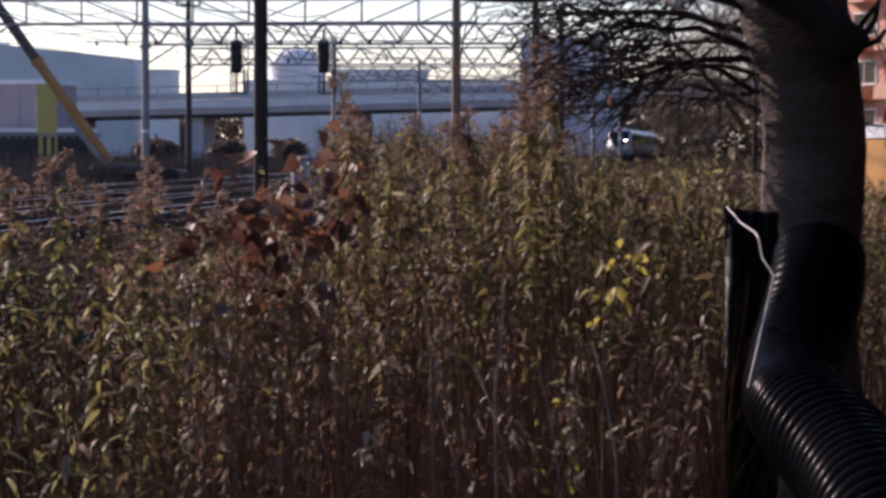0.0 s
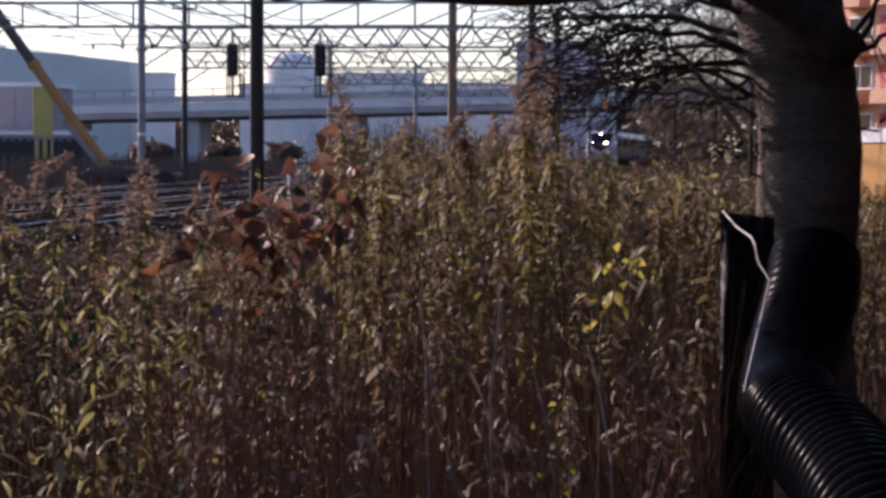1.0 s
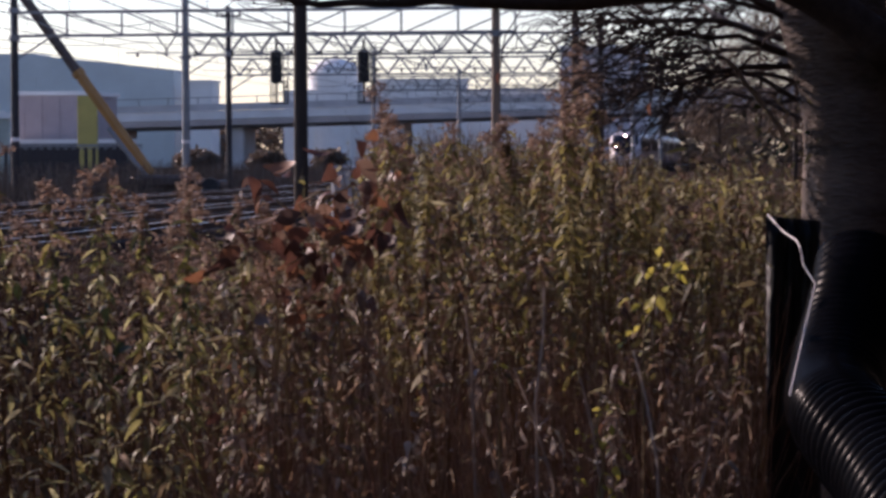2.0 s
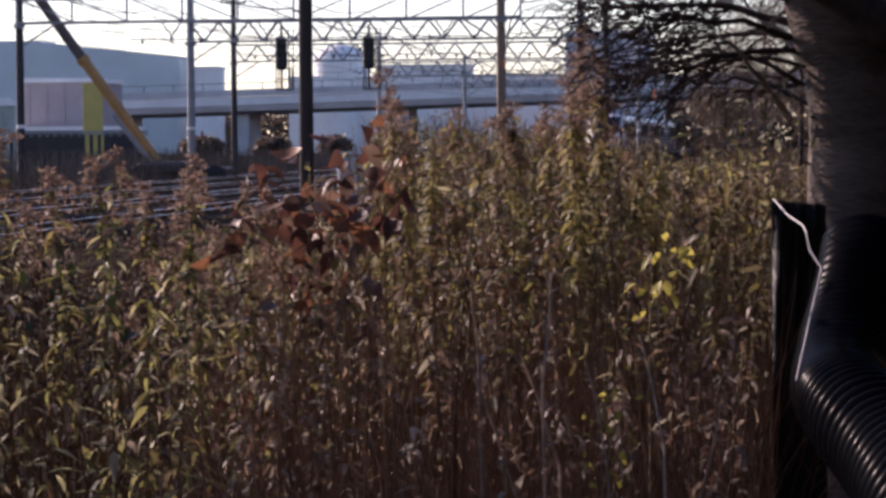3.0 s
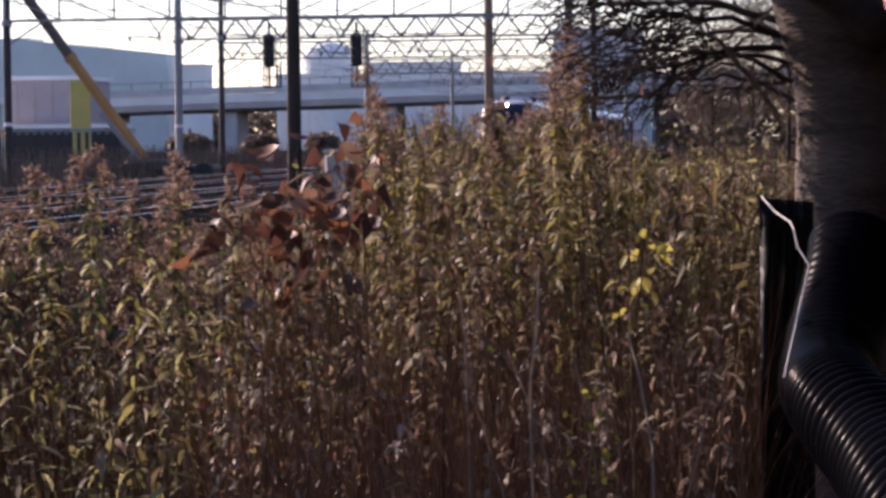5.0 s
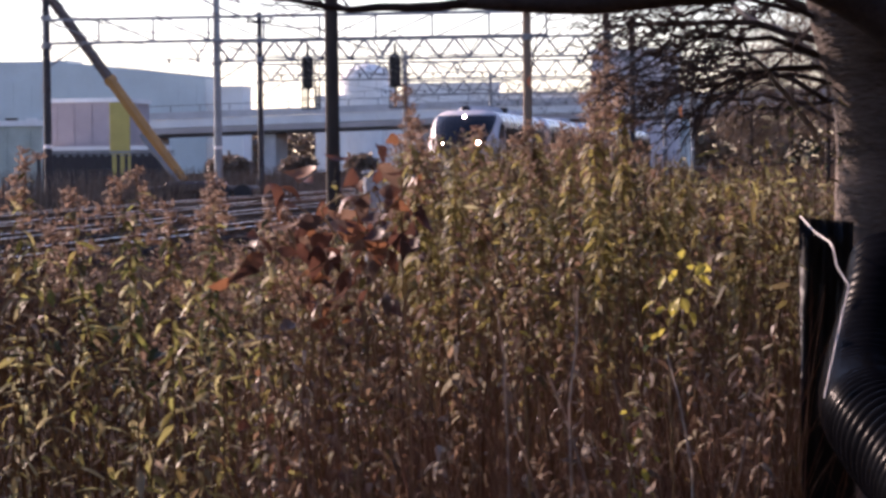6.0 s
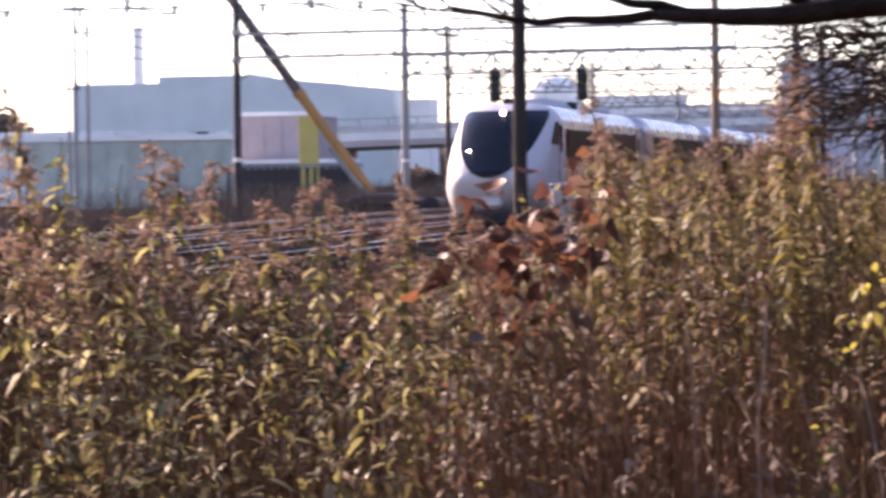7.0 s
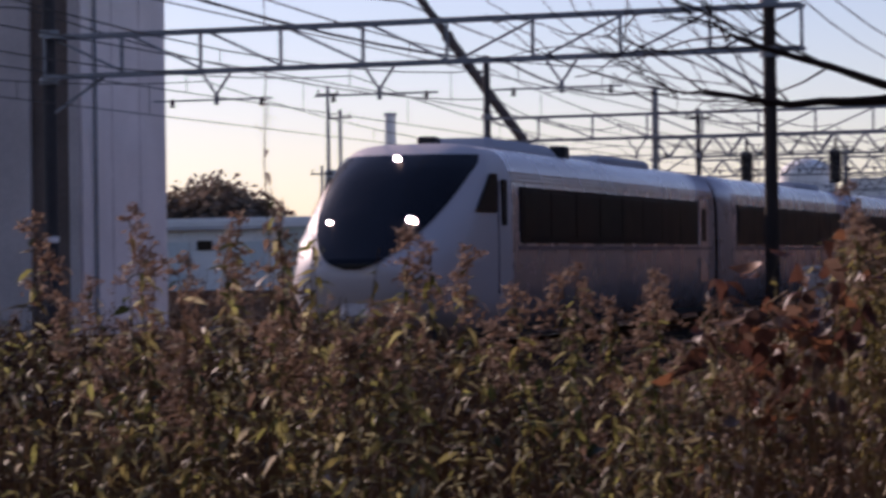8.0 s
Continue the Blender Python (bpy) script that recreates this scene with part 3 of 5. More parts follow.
def build_train():
    t = thing("express_train", "silver white express train with black nose and lit headlamps on rails", "train")
    for car in range(5):
        y0 = car * 20.6 + (1.9 if car else 0.0)
        y1 = 22.0 if car == 0 else y0 + 20.1
        shell = car_shell(t, y0, y1, car == 0)
        first = 5.5 if car == 0 else y0 + 2.3
        for side in (1, -1):
            windows(t, first, y1 - 2.1, 8, side)
            x = side * (HALF + 0.004)
            part("belt_stripe", boxed(x - 0.016, x + 0.016, first - 0.2, y1 - 0.3, 1.77, 1.84), TRAIN_STRIPE, t)
            for z in (2.98, 3.05, 3.12):
                xx = side * (HALF - 0.012 - (z - 2.9) * 0.22)
                part("cornice_rib", boxed(xx - 0.02, xx + 0.02, first - 0.6, y1 - 0.05, z, z + 0.03), TRAIN_SKIN, t, "bright corrugated rib")
            door = part("door", boxed(x - 0.012, x + 0.016, y1 - 1.75, y1 - 0.85, 1.0, 2.95, bevel=0.02), TRAIN_SKIN, t)
            part("door_window", boxed(x - 0.02, x + 0.022, y1 - 1.55, y1 - 1.05, 1.95, 2.75, bevel=0.02), TRAIN_GLASS, door)
            bm = boxed(side * 1.2 - 0.05, side * 1.2 + 0.05, (3.0 if car == 0 else y0 + 0.4), y1 - 0.4, 0.3, 0.75)
            part("skirt", bm, UNDERGEAR, t, "dark underframe skirt")
        for y in ((4.6, y1 - 3.2) if car == 0 else (y0 + 3.2, y1 - 3.2)):
            bogie(t, y)
        part("roof_unit", boxed(-0.95, 0.95, y0 + 13.2, y0 + 17.5, 3.5, 3.76, bevel=0.1), TRAIN_ROOF, t, "low pale roof unit")
        if car < 4:
            part("gangway", boxed(-1.1, 1.1, y1 - 0.05, y1 + 0.6, 0.9, 3.4, bevel=0.1), RUBBER, t, "dark rubber gangway bellows")
    nose_mask(t)
    headlamp(t, 0.0, 3.33, 0.055, "high centre headlamp in the mask")
    for s in (-1, 1):
        headlamp(t, s * 0.72, 2.24, 0.08 if s > 0 else 0.04, "low corner headlamp in the mask")
    for side in (1, -1):
        x = side * (HALF + 0.002)
        bm = bmesh.new()
        a = [bm.verts.new((x + dx, yy, zz)) for dx in (-0.02, 0.02) for yy, zz in ((2.75, 2.42), (3.95, 2.42), (3.95, 3.08), (3.6, 3.08))]
        bm.faces.new(a[:4][::-1])
        bm.faces.new(a[4:])
        for k in range(4):
            bm.faces.new((a[k], a[(k + 1) % 4], a[4 + (k + 1) % 4], a[4 + k]))
        part("cab_side_window", bm, TRAIN_GLASS, t, "triangular cab side window")
        part("cab_door_window", boxed(x - 0.02, x + 0.02, 4.25, 4.55, 2.2, 3.0, bevel=0.02), TRAIN_GLASS, t)
        part("cab_door_seam", boxed(x - 0.01, x + 0.008, 4.05, 4.08, 1.0, 2.95), TRAIN_STRIPE, t)
    part("roof_fairing", boxed(-0.75, 0.75, 6.1, 10.6, 3.45, 3.84, bevel=0.19), TRAIN_ROOF, t, "raised roof fairing behind the cab")
    for x, y in ((-0.3, 5.5), (0.7, 10.7)):
        part("roof_box", boxed(x - 0.17, x + 0.17, y - 0.1, y + 0.3, 3.5, 3.84, bevel=0.04), BLACK_PAINT, t, "small dark roof box")
    snow = bmesh.new()
    box(snow, -1.15, 1.15, 0.75, 1.6, 0.12, 0.5, bevel=0.08)
    part("snow_plough", snow, UNDERGEAR, t, "dark plough under the nose")
    part("coupler_cover", boxed(-0.35, 0.35, 0.9, 1.4, 0.6, 1.0, bevel=0.1), TRAIN_NOSE, t)
    return t


train = build_train()


# ---- far side of the tracks ----
def overpass():
    """A road bridge that climbs gently towards the east."""
    y = 330.0
    t = thing("road_overpass", "pale grey road overpass with dark underside crossing the railway", "bridge")

    def graded(*a, **k):
        bm = boxed(*a, **k)
        for v in bm.verts:
            v.co.z += (v.co.x + 75) * 0.024
        return bm

    part("girder", graded(-92, 60, y, y + 1.0, 6.3, 7.5, bevel=0.1), DECK_PAINT, t, "pale painted side girder")
    part("lower_flange", graded(-92, 60, y + 0.1, y + 1.0, 5.55, 6.28), DECK_BROWN, t, "dull brownish lower girder")
    # the shade under the deck is put into the soffit's dark colour
    part("underside", graded(-92, 60, y + 1.0, y + 12, 5.2, 6.9), DECK_SHADE, t, "deck soffit with its shade put into the dark colour")
    part("parapet", graded(-92, 60, y - 0.25, y + 0.05, 7.52, 8.4), CONCRETE, t)
    for i in range(38):
        x = -92 + i * 4
        part("railing_post", graded(x - 0.06, x + 0.06, y - 0.15, y - 0.05, 8.4, 9.3), STEEL, t)
    part("hand_rail", graded(-92, 60, y - 0.14, y - 0.06, 9.22, 9.32), STEEL, t)
    for x in (-88, -71.5, -50, -24, 8, 36):
        part("pier", boxed(x - 1.2, x + 1.2, y + 2, y + 10, -0.3, 5.22 + (x + 75) * 0.024, bevel=0.15), CONCRETE, t)


overpass()


def shed(name, x0, x1, y0, y1, top, mat, label, ribs=0, roof=0.0, category="building"):
    """A plain clad building with a coping and upright cladding joints; the roof may fall to one side."""
    t = thing(name, label, category, "far buildings")
    bm = bmesh.new()
    box(bm, x0, x1, y0, y1, -0.4, top)
    if roof:
        for v in bm.verts:
            if v.co.z > 0 and v.co.x > (x0 + x1) / 2:
                v.co.z -= roof
    part("wall", bm, mat, t)
    for i in range(ribs):
        x = x0 + (x1 - x0) * (i + 0.5) / ribs
        part("cladding_joint", boxed(x - 0.06, x + 0.06, y0 - 0.08, y0, 0.2, top - roof - 0.3), mat, t)
    if not roof:
        part("coping", boxed(x0 - 0.2, x1 + 0.2, y0 - 0.2, y1 + 0.2, top, top + 0.35), PALE_WALL, t)
    return t


big = shed("warehouse", -151, -96, 400, 409, 15.0, BLUE_WALL, "large blue grey clad warehouse beyond the overpass", 18, 0.001)
part("parapet_block", boxed(-151, -136, 400, 409, 15.0, 17.1), BLUE_WALL, big)
part("raised_roof", boxed(-136, -119, 400.2, 409, 15.0, 18.2), BLUE_WALL, big, "raised roof part")
bm = boxed(-119, -96, 400.0, 409, 15.0, 17.9)
for v in bm.verts:
    if v.co.x > -100 and v.co.z > 17:
        v.co.z = 15.4
part("sloping_roof", bm, BLUE_WALL, big)
for i in range(6):
    part("window", boxed(-143 + i * 3.4, -141 + i * 3.4, 399.8, 400, 6.0, 9.0), GLASS if i in (1, 4) else PALE_WALL, big)
shed("low_block", -93.2, -88.8, 395, 401, 13.2, PALE_WALL, "low pale block beside the warehouse", 4)
shed("low_block", -84, -30, 430, 470, 12.4, PALE_WALL, "long low pale building behind the overpass", 10)
shed("low_block", -68, -52, 428, 430, 14.2, PALE_WALL, "pale roof plant room", 3)
shed("pink_block", -62.4, -56.4, 204, 214, 6.6, PINK_WALL, "small pinkish clad trackside block", 4)
shed("trackside_shed", -64, -52, 200, 203, 2.6, DARK_STEEL, "dark low trackside shed", 8)
shed("grey_block", -35.5, -22, 420, 440, 19.2, HAZED_WALL, "pale flat roofed apartment block far along the line", 4)
shed("far_block", -48, -22, 470, 480, 12.0, BLUE_WALL, "far hazy blue block", 6)


def tank():
    p = at(9.88, 0, 440)
    t = thing("water_tank", "round pale blue storage tank with a domed roof", "tank", at=(p.x, p.y, 0))
    part("drum", tubed([(0, 0, -0.3), (0, 0, 15.9)], 4.7, 28), PALE_WALL, t)
    part("dome", tubed([(0, 0, 15.9), (0, 0, 17.0), (0, 0, 17.9), (0, 0, 18.2)], [4.7, 3.9, 2.3, 0.3], 28), PALE_WALL, t)
    part("vent", tubed([(0, 0, 18.1), (0, 0, 18.7)], 0.35, 10), STEEL, t)


tank()


def chimney():
    p = at(19.2, 0, 480)
    t = thing("chimney", "tall pale industrial chimney far off", "chimney", at=(p.x, p.y, 0))
    part("shaft", tubed([(0, 0, -0.3), (0, 0, 29)], [1.4, 1.0], 16), PALE_WALL, t)
    part("rim", tubed([(0, 0, 29), (0, 0, 29.6)], 1.2, 16), CONCRETE, t)


chimney()


def fence(x0, x1, y, h):
    t = thing("trackside_fence", "tall grey steel slat fence beyond the tracks", "fence")
    n = round((x1 - x0) / 0.5)
    slat = part("slat", boxed(-0.11, 0.11, -0.02, 0.02, 0, h - 0.1), DARK_STEEL, t)
    slat.location = (x0, y, -0.1)
    for i in range(1, n):
        again(slat, x0 + (x1 - x0) * i / n, y, -0.1)
    for z in (0.4, h - 0.3):
        part("rail", boxed(x0, x1, y + 0.02, y + 0.08, z, z + 0.08), STEEL, t)
    part("top_rail", boxed(x0, x1, y - 0.05, y + 0.05, h - 0.15, h), STEEL, t)


fence(-46.5, -38, 150.0, 2.3)
shed("mesh_screen", -60, -46.6, 151, 151.2, 3.9, GREEN_MESH, "grey green mesh screen fence on posts", 9, 0.0, "fence")


def crane():
    """Boom of a mobile crane: ochre base section, dark telescoped sections."""
    base, tip = Vector((-29.2, 117.0, 0.7)), Vector((-41.5, 117.0, 17.6))
    t = thing("mobile_crane", "ochre mobile crane with its long boom raised over the line", "crane", at=(-28.5, 117.0, 0))
    d = tip - base
    off = Vector((28.5, -117.0, 0))
    for name, a, b, w, mat, lab in (("boom_base", 0.0, 0.29, 0.28, BOOM_YELLOW, "ochre painted boom section"), ("boom_middle", 0.27, 0.7, 0.27, BOOM_DARK, "dark telescoped boom section"), ("boom_tip", 0.68, 1.0, 0.22, BOOM_DARK, "dark telescoped boom section")):
        boom = part(name, tubed([base + d * a + off, base + d * b + off], w, 6), mat, t, lab)
        part("collar", tubed([base + d * (b - 0.012) + off, base + d * b + off], w * 1.25, 6), mat, boom)
    part("lift_ram", tubed([Vector((-29.0, 116.6, 0.2)) + off, base + d * 0.16 + Vector((0, -0.4, -0.5)) + off], 0.12, 8), STEEL, t)
    part("turntable", boxed(-1.4, 1.2, -1.2, 1.2, 0.1, 0.7, bevel=0.15), BOOM_DARK, t)
    part("carrier", boxed(-3.2, 2.8, -0.9, 0.9, 0.1, 0.45, bevel=0.1), BOOM_DARK, t)
    for x in (-2.6, -1.2, 1.4, 2.4):
        part("wheel", tubed([(x, -1.28, 0.12), (x, -0.95, 0.12)], 0.42, 14), RUBBER, t)


crane()
p = at(15.42, 0, 175)
panel = thing("signboard", "faded yellow safety board on posts beside the overpass", "signboard", at=(p.x, p.y, 0))
part("board", boxed(-0.7, 0.7, -0.08, 0.08, 0.1, 5.7, bevel=0.03), YELLOW, panel)
for s in (-0.4, 0.4):
    part("post", boxed(s - 0.08, s + 0.08, 0.08, 0.2, -0.4, 4.9), STEEL, panel)


def tower():
    """Plain rendered building close to the line."""
    t = thing("rendered_building", "tall plain building with pale and grey rendered walls", "building", at=(-31.2, 63.7, 0))
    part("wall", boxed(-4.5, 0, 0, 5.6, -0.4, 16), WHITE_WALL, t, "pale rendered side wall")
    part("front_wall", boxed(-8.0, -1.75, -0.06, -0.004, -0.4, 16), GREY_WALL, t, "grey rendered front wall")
    # the shade beside the corner is put into this strip's dark brown
    part("dark_panel", boxed(-1.75, -0.32, -0.03, -0.004, -0.4, 16), STRIP_SHADE, t, "slightly recessed wall strip with shade put into its dark brown")
    part("roof", boxed(-8.2, 0.2, -0.2, 5.8, 16, 16.4), GREY_WALL, t)
    part("drain_pipe", tubed([(0.08, 0.7, 0), (0.08, 0.7, 15.5)], 0.05, 8), STEEL, t)
    for y in (1.9, 3.75):
        part("wall_joint", boxed(0.0, 0.012, y, y + 0.03, 0, 16), GREY_WALL, t)
    for x in (0.0, -1.5):
        part("pilaster", boxed(x - 0.3, x, -0.22, -0.06, -0.4, 16), GREY_WALL, t)


tower()
shed("white_depot", -130, -62, 172, 190, 4.6, PALE_WALL, "long low white depot roof beyond the tracks", 12)


# ---- near right: building and hoarding ----
def apartment():
    t = thing("apartment_house", "salmon pink apartment house with balconies behind the tree", "building", at=(6.6, 160, 0))
    t.rotation_euler = (0, 0, radians(-60))
    part("wall", boxed(0, 9, 0, 12, -0.4, 14), SALMON, t)
    for k in range(4):
        z = 2.4 + k * 2.95
        for i in range(2):
            x = 1.2 + i * 4.2
            part("red_panel", boxed(x - 0.85, x - 0.1, -0.06, 0, z, z + 1.5), RED_PANEL, t)
            w = part("window", boxed(x, x + 2.6, -0.1, 0, z, z + 1.5), PALE_WALL, t)
            for j in range(2):
                part("pane", boxed(x + 0.1 + j * 1.25, x + 1.2 + j * 1.25, -0.13, -0.1, z + 0.1, z + 1.4), GLASS, w)
            b = part("balcony", boxed(x - 0.2, x + 2.8, -1.2, 0, z - 0.95, z - 0.05, bevel=0.03), SALMON, t)
            part("balcony_rail", boxed(x - 0.2, x + 2.8, -1.22, -1.16, z + 0.1, z + 0.17), STEEL, b)


apartment()
h = thing("site_hoarding", "ochre painted board hoarding behind the tree", "hoarding", at=(2.3, 52, 0))
h.rotation_euler = (0, 0, radians(-60))
for i in range(14):
    part("board", boxed(i * 0.6, i * 0.6 + 0.585, 0, 0.04, -0.1, 1.75), OCHRE, h)
part("cap_rail", boxed(0, 8.4, -0.04, 0.08, 1.75, 2.05, bevel=0.02), PALE_WALL, h)


# ---- bare tree ----
rng = random.Random(5)


def limb(bm, start, end, r0, r1, bend, n=9, sides=7, wob=0.03):
    """A crooked tapering branch; returns its points."""
    s, e = Vector(start), Vector(end)
    pts = []
    ph = rng.random() * 9
    for i in range(n + 1):
        u = i / n
        p = s.lerp(e, u) + Vector(bend) * (4 * u * (1 - u))
        p += Vector((noise.noise((u * 4, ph, 0)), noise.noise((u * 4, ph, 3)), noise.noise((u * 4, ph, 7)))) * wob * (1 if 0 < i else 0)
        pts.append(p)
    tube(bm, pts, [r0 + (r1 - r0) * (i / n) ** 0.8 for i in range(n + 1)], sides)
    return pts


def twigs(bm, pts, count, length, depth, droop=-0.15, lean=(-0.6, 0, 0.1)):
    for _ in range(count):
        i = rng.randrange(3 if depth == 0 else 4, len(pts)) if len(pts) > 7 else rng.randrange(2, len(pts))
        p = pts[i]
        d = (pts[i] - pts[i - 1]).normalized() * 0.7 + Vector((rng.gauss(0, 0.35), rng.gauss(0, 0.5), rng.gauss(droop, 0.32))) + Vector(lean) * 0.5
        ln = length * rng.uniform(0.5, 1.2)
        q = limb(bm, p, p + d.normalized() * ln, 0.003 + 0.0022 * depth, 0.0018, (0, 0, rng.uniform(-0.04, 0.04)), 5, 4, 0.02)
        if depth > 0:
            twigs(bm, q, 3, length * 0.6, depth - 1, droop, lean)


def build_tree():
    root = at(-1.62, 0, 9.0)
    t = thing("bare_tree", "bare grey-barked tree with drooping leafless twigs", "tree", at=(root.x, root.y, 0))
    bm = bmesh.new()
    ways = [(0.05, 0, -0.2), (0.04, 0, 0.4), (0.0, 0, 0.9), (0.005, 0, 1.3), (0.02, 0, 1.6), (0.0, 0, 1.85), (-0.05, 0, 2.05), (-0.12, 0, 2.4), (-0.05, 0.1, 3.2), (0.1, 0.2, 4.2)]
    radii = [0.26, 0.2, 0.178, 0.172, 0.18, 0.18, 0.19, 0.205, 0.15, 0.1]
    pts, rad = [], []
    for i in range(len(ways) - 1):
        for k in range(4):
            u = k / 4
            pts.append(Vector(ways[i]).lerp(Vector(ways[i + 1]), u))
            rad.append((radii[i] + (radii[i + 1] - radii[i]) * u) * (1 + 0.03 * noise.noise((i + u, 3, 1))))
    tube(bm, pts, rad, 22)
    for v in bm.verts:
        n = noise.noise((v.co.x * 14, v.co.y * 14, v.co.z * 5))
        v.co += Vector((v.co.x, v.co.y, 0)).normalized() * 0.012 * n
    part("trunk", bm, BARK, t, "rough dark bark", smooth=True)
    off = -Vector((root.x, root.y, 0))
    # the long limb that sweeps across to the left in front of the trunk
    bm = bmesh.new()
    a = limb(bm, at(-2.6, 2.1, 8.8) + off, at(0.4, 4.0, 8.6) + off, 0.075, 0.06, (0, 0, 0.04), 6, 10, 0.0)
    b = limb(bm, a[-1], at(7.6, 3.5, 8.4) + off, 0.06, 0.022, (0, 0, -0.04), 8, 9, 0.02)
    c = limb(bm, b[-1], at(12.2, 3.7, 8.3) + off, 0.02, 0.008, (0, 0, -0.03), 7, 7, 0.02)
    d = limb(bm, b[-2], at(11.5, 5.0, 8.3) + off, 0.02, 0.008, (0, 0, -0.02), 7, 7, 0.03)
    d2 = limb(bm, b[4], at(16.5, 8.3, 8.3) + off, 0.02, 0.005, (0, 0, 0.1), 9, 6, 0.05)
    e = limb(bm, b[2], at(9.0, 6.9, 8.3) + off, 0.025, 0.006, (0, 0, 0.05), 7, 7, 0.04)
    e2 = limb(bm, b[1], at(11.0, 8.6, 8.5) + off, 0.022, 0.005, (0, 0, 0.06), 8, 7, 0.05)
    part("long_limb", bm, TWIG, t, "long dark limb reaching out", smooth=True)
    bm = bmesh.new()
    for q in (c, d, e, d2, e2):
        twigs(bm, q, 8, 0.6, 1, 0.12, (-0.4, 0, 0.3))
    part("limb_twig", bm, TWIG, t)["kind"] = "stuff"
    # drooping lower branches beside the trunk
    fine = bmesh.new()
    for az0, el0, az1, el1, r, n in ((-1.0, 3.0, 1.9, 5.2, 0.022, 12), (-0.6, 1.7, 1.9, 3.2, 0.021, 14), (-0.2, 0.3, 1.6, 2.4, 0.014, 9), (-0.7, 2.4, 3.9, 2.9, 0.016, 22), (-0.7, 1.9, 3.6, 0.95, 0.013, 14), (-0.8, 3.3, 3.9, 4.4, 0.018, 12), (-0.9, 3.6, 3.0, 6.0, 0.018, 3), (-0.6, 2.1, 2.8, 2.0, 0.012, 14), (-0.7, 2.8, 3.7, 3.6, 0.013, 20), (-0.8, 3.8, 4.1, 5.6, 0.018, 4), (-0.6, 2.6, 3.0, 4.4, 0.012, 10), (-0.6, 1.6, 2.0, 1.3, 0.01, 12), (-0.5, 2.2, 3.2, 2.5, 0.014, 22), (-0.6, 3.0, 3.3, 4.0, 0.014, 20), (-0.6, 3.4, 2.6, 4.9, 0.014, 16), (-0.4, 1.2, 2.6, 1.7, 0.012, 16)):
        bm = bmesh.new()
        q = limb(bm, at(az0, el0, 9.0) + off, at(az1, el1, 8.9 + rng.uniform(-0.5, 0.5)) + off, r, r * 0.35, (0, 0, 0.05), 8, 7, 0.03)
        part("branch", bm, SUNLIT_BARK if r > 0.019 or el0 < 0.5 else TWIG, t, smooth=True)
        twigs(fine, q, n, 0.27, 1, -0.12, (-0.7, 0, -0.05))
    for az1, el1 in ((-4.2, 3.6), (-3.9, 5.2), (-3.6, 4.4)):
        bm = bmesh.new()
        q = limb(bm, at(-2.5, 2.2, 9.0) + off, at(az1, el1, 9.1) + off, 0.014, 0.005, (0, 0, -0.05), 7, 6, 0.04)
        part("branch", bm, TWIG, t, smooth=True)
        twigs(fine, q, 6, 0.25, 1, 0.1, (0.4, 0, 0.2))
    part("fine_twig", fine, TWIG, t)["kind"] = "stuff"
    # the crown overhead, out of view, added to keep sky light off the trunk
    br = np.random.RandomState(6)
    feet, tips = [], []
    for k in range(16):
        a = k * 2.4
        bm = bmesh.new()
        reach = br.uniform(1.4, 2.4)
        q = limb(bm, (0.05, 0.15, 3.2 + 0.06 * k), (math.cos(a) * reach, math.sin(a) * reach, br.uniform(4.6, 6.2)), 0.045, 0.008, (0, 0, 0.1), 9, 6, 0.12)
        part("branch", bm, BARK, t, smooth=True)
        for p in q[3:]:
            for _ in range(22):
                feet.append(p)
                tips.append(np.array(p) + [br.normal(0.2 * math.cos(a), 0.25), br.normal(0.2 * math.sin(a), 0.25), br.normal(0.1, 0.22)])
    n = len(feet)
    v, f = stems_mesh(np.array(feet), np.array(tips), br.normal(0, 0.03, (n, 3)), np.full(n, 0.006))
    flat_mesh("crown_twig", v, f, TWIG, t)["kind"] = "stuff"


build_tree()


def build_back_tree():
    """A second bare tree further off, mostly a haze of fine drooping twigs."""
    root = at(-0.9, 0, 17.0)
    t = thing("bare_tree", "bare dark tree further back with dense drooping twigs", "tree", at=(root.x, root.y, 0))
    off = -Vector((root.x, root.y, 0))
    part("trunk", tubed([(0, 0, -0.2), (0.05, 0, 1.5), (0, 0.1, 3.5), (0.1, 0, 5.0)], [0.16, 0.13, 0.1, 0.05], 10), BARK, t, smooth=True)
    br = np.random.RandomState(3)
    feet, tips = [], []
    for k in range(22):
        bm = bmesh.new()
        az = br.uniform(1.2, 4.9) if k % 6 else br.uniform(-5, -3)
        q = limb(bm, (0, 0, 1.7 + 3.2 * k / 22), at(az, 0.6 + 5.2 * k / 22 + br.uniform(-0.4, 0.5), 17 + br.uniform(-1, 1)) + off, 0.02, 0.004, (0, 0, br.uniform(-0.15, 0.12)), 9, 5, 0.18)
        part("branch", bm, TWIG, t, smooth=True)
        way = np.array(q[-1] - q[0])
        way /= np.linalg.norm(way)
        for p in q[2:]:
            for _ in range(6):
                feet.append(p)
                tips.append(np.array(p) + way * br.uniform(0.1, 0.55) + [br.normal(0, 0.14), br.normal(0, 0.25), br.normal(0.0, 0.17)])
    feet, tips = np.array(feet), np.array(tips)
    n = len(feet)
    v, f = stems_mesh(feet, tips, br.normal(0, 0.04, (n, 3)), np.full(n, 0.0045))
    flat_mesh("fine_twig", v, f, TWIG, t)["kind"] = "stuff"



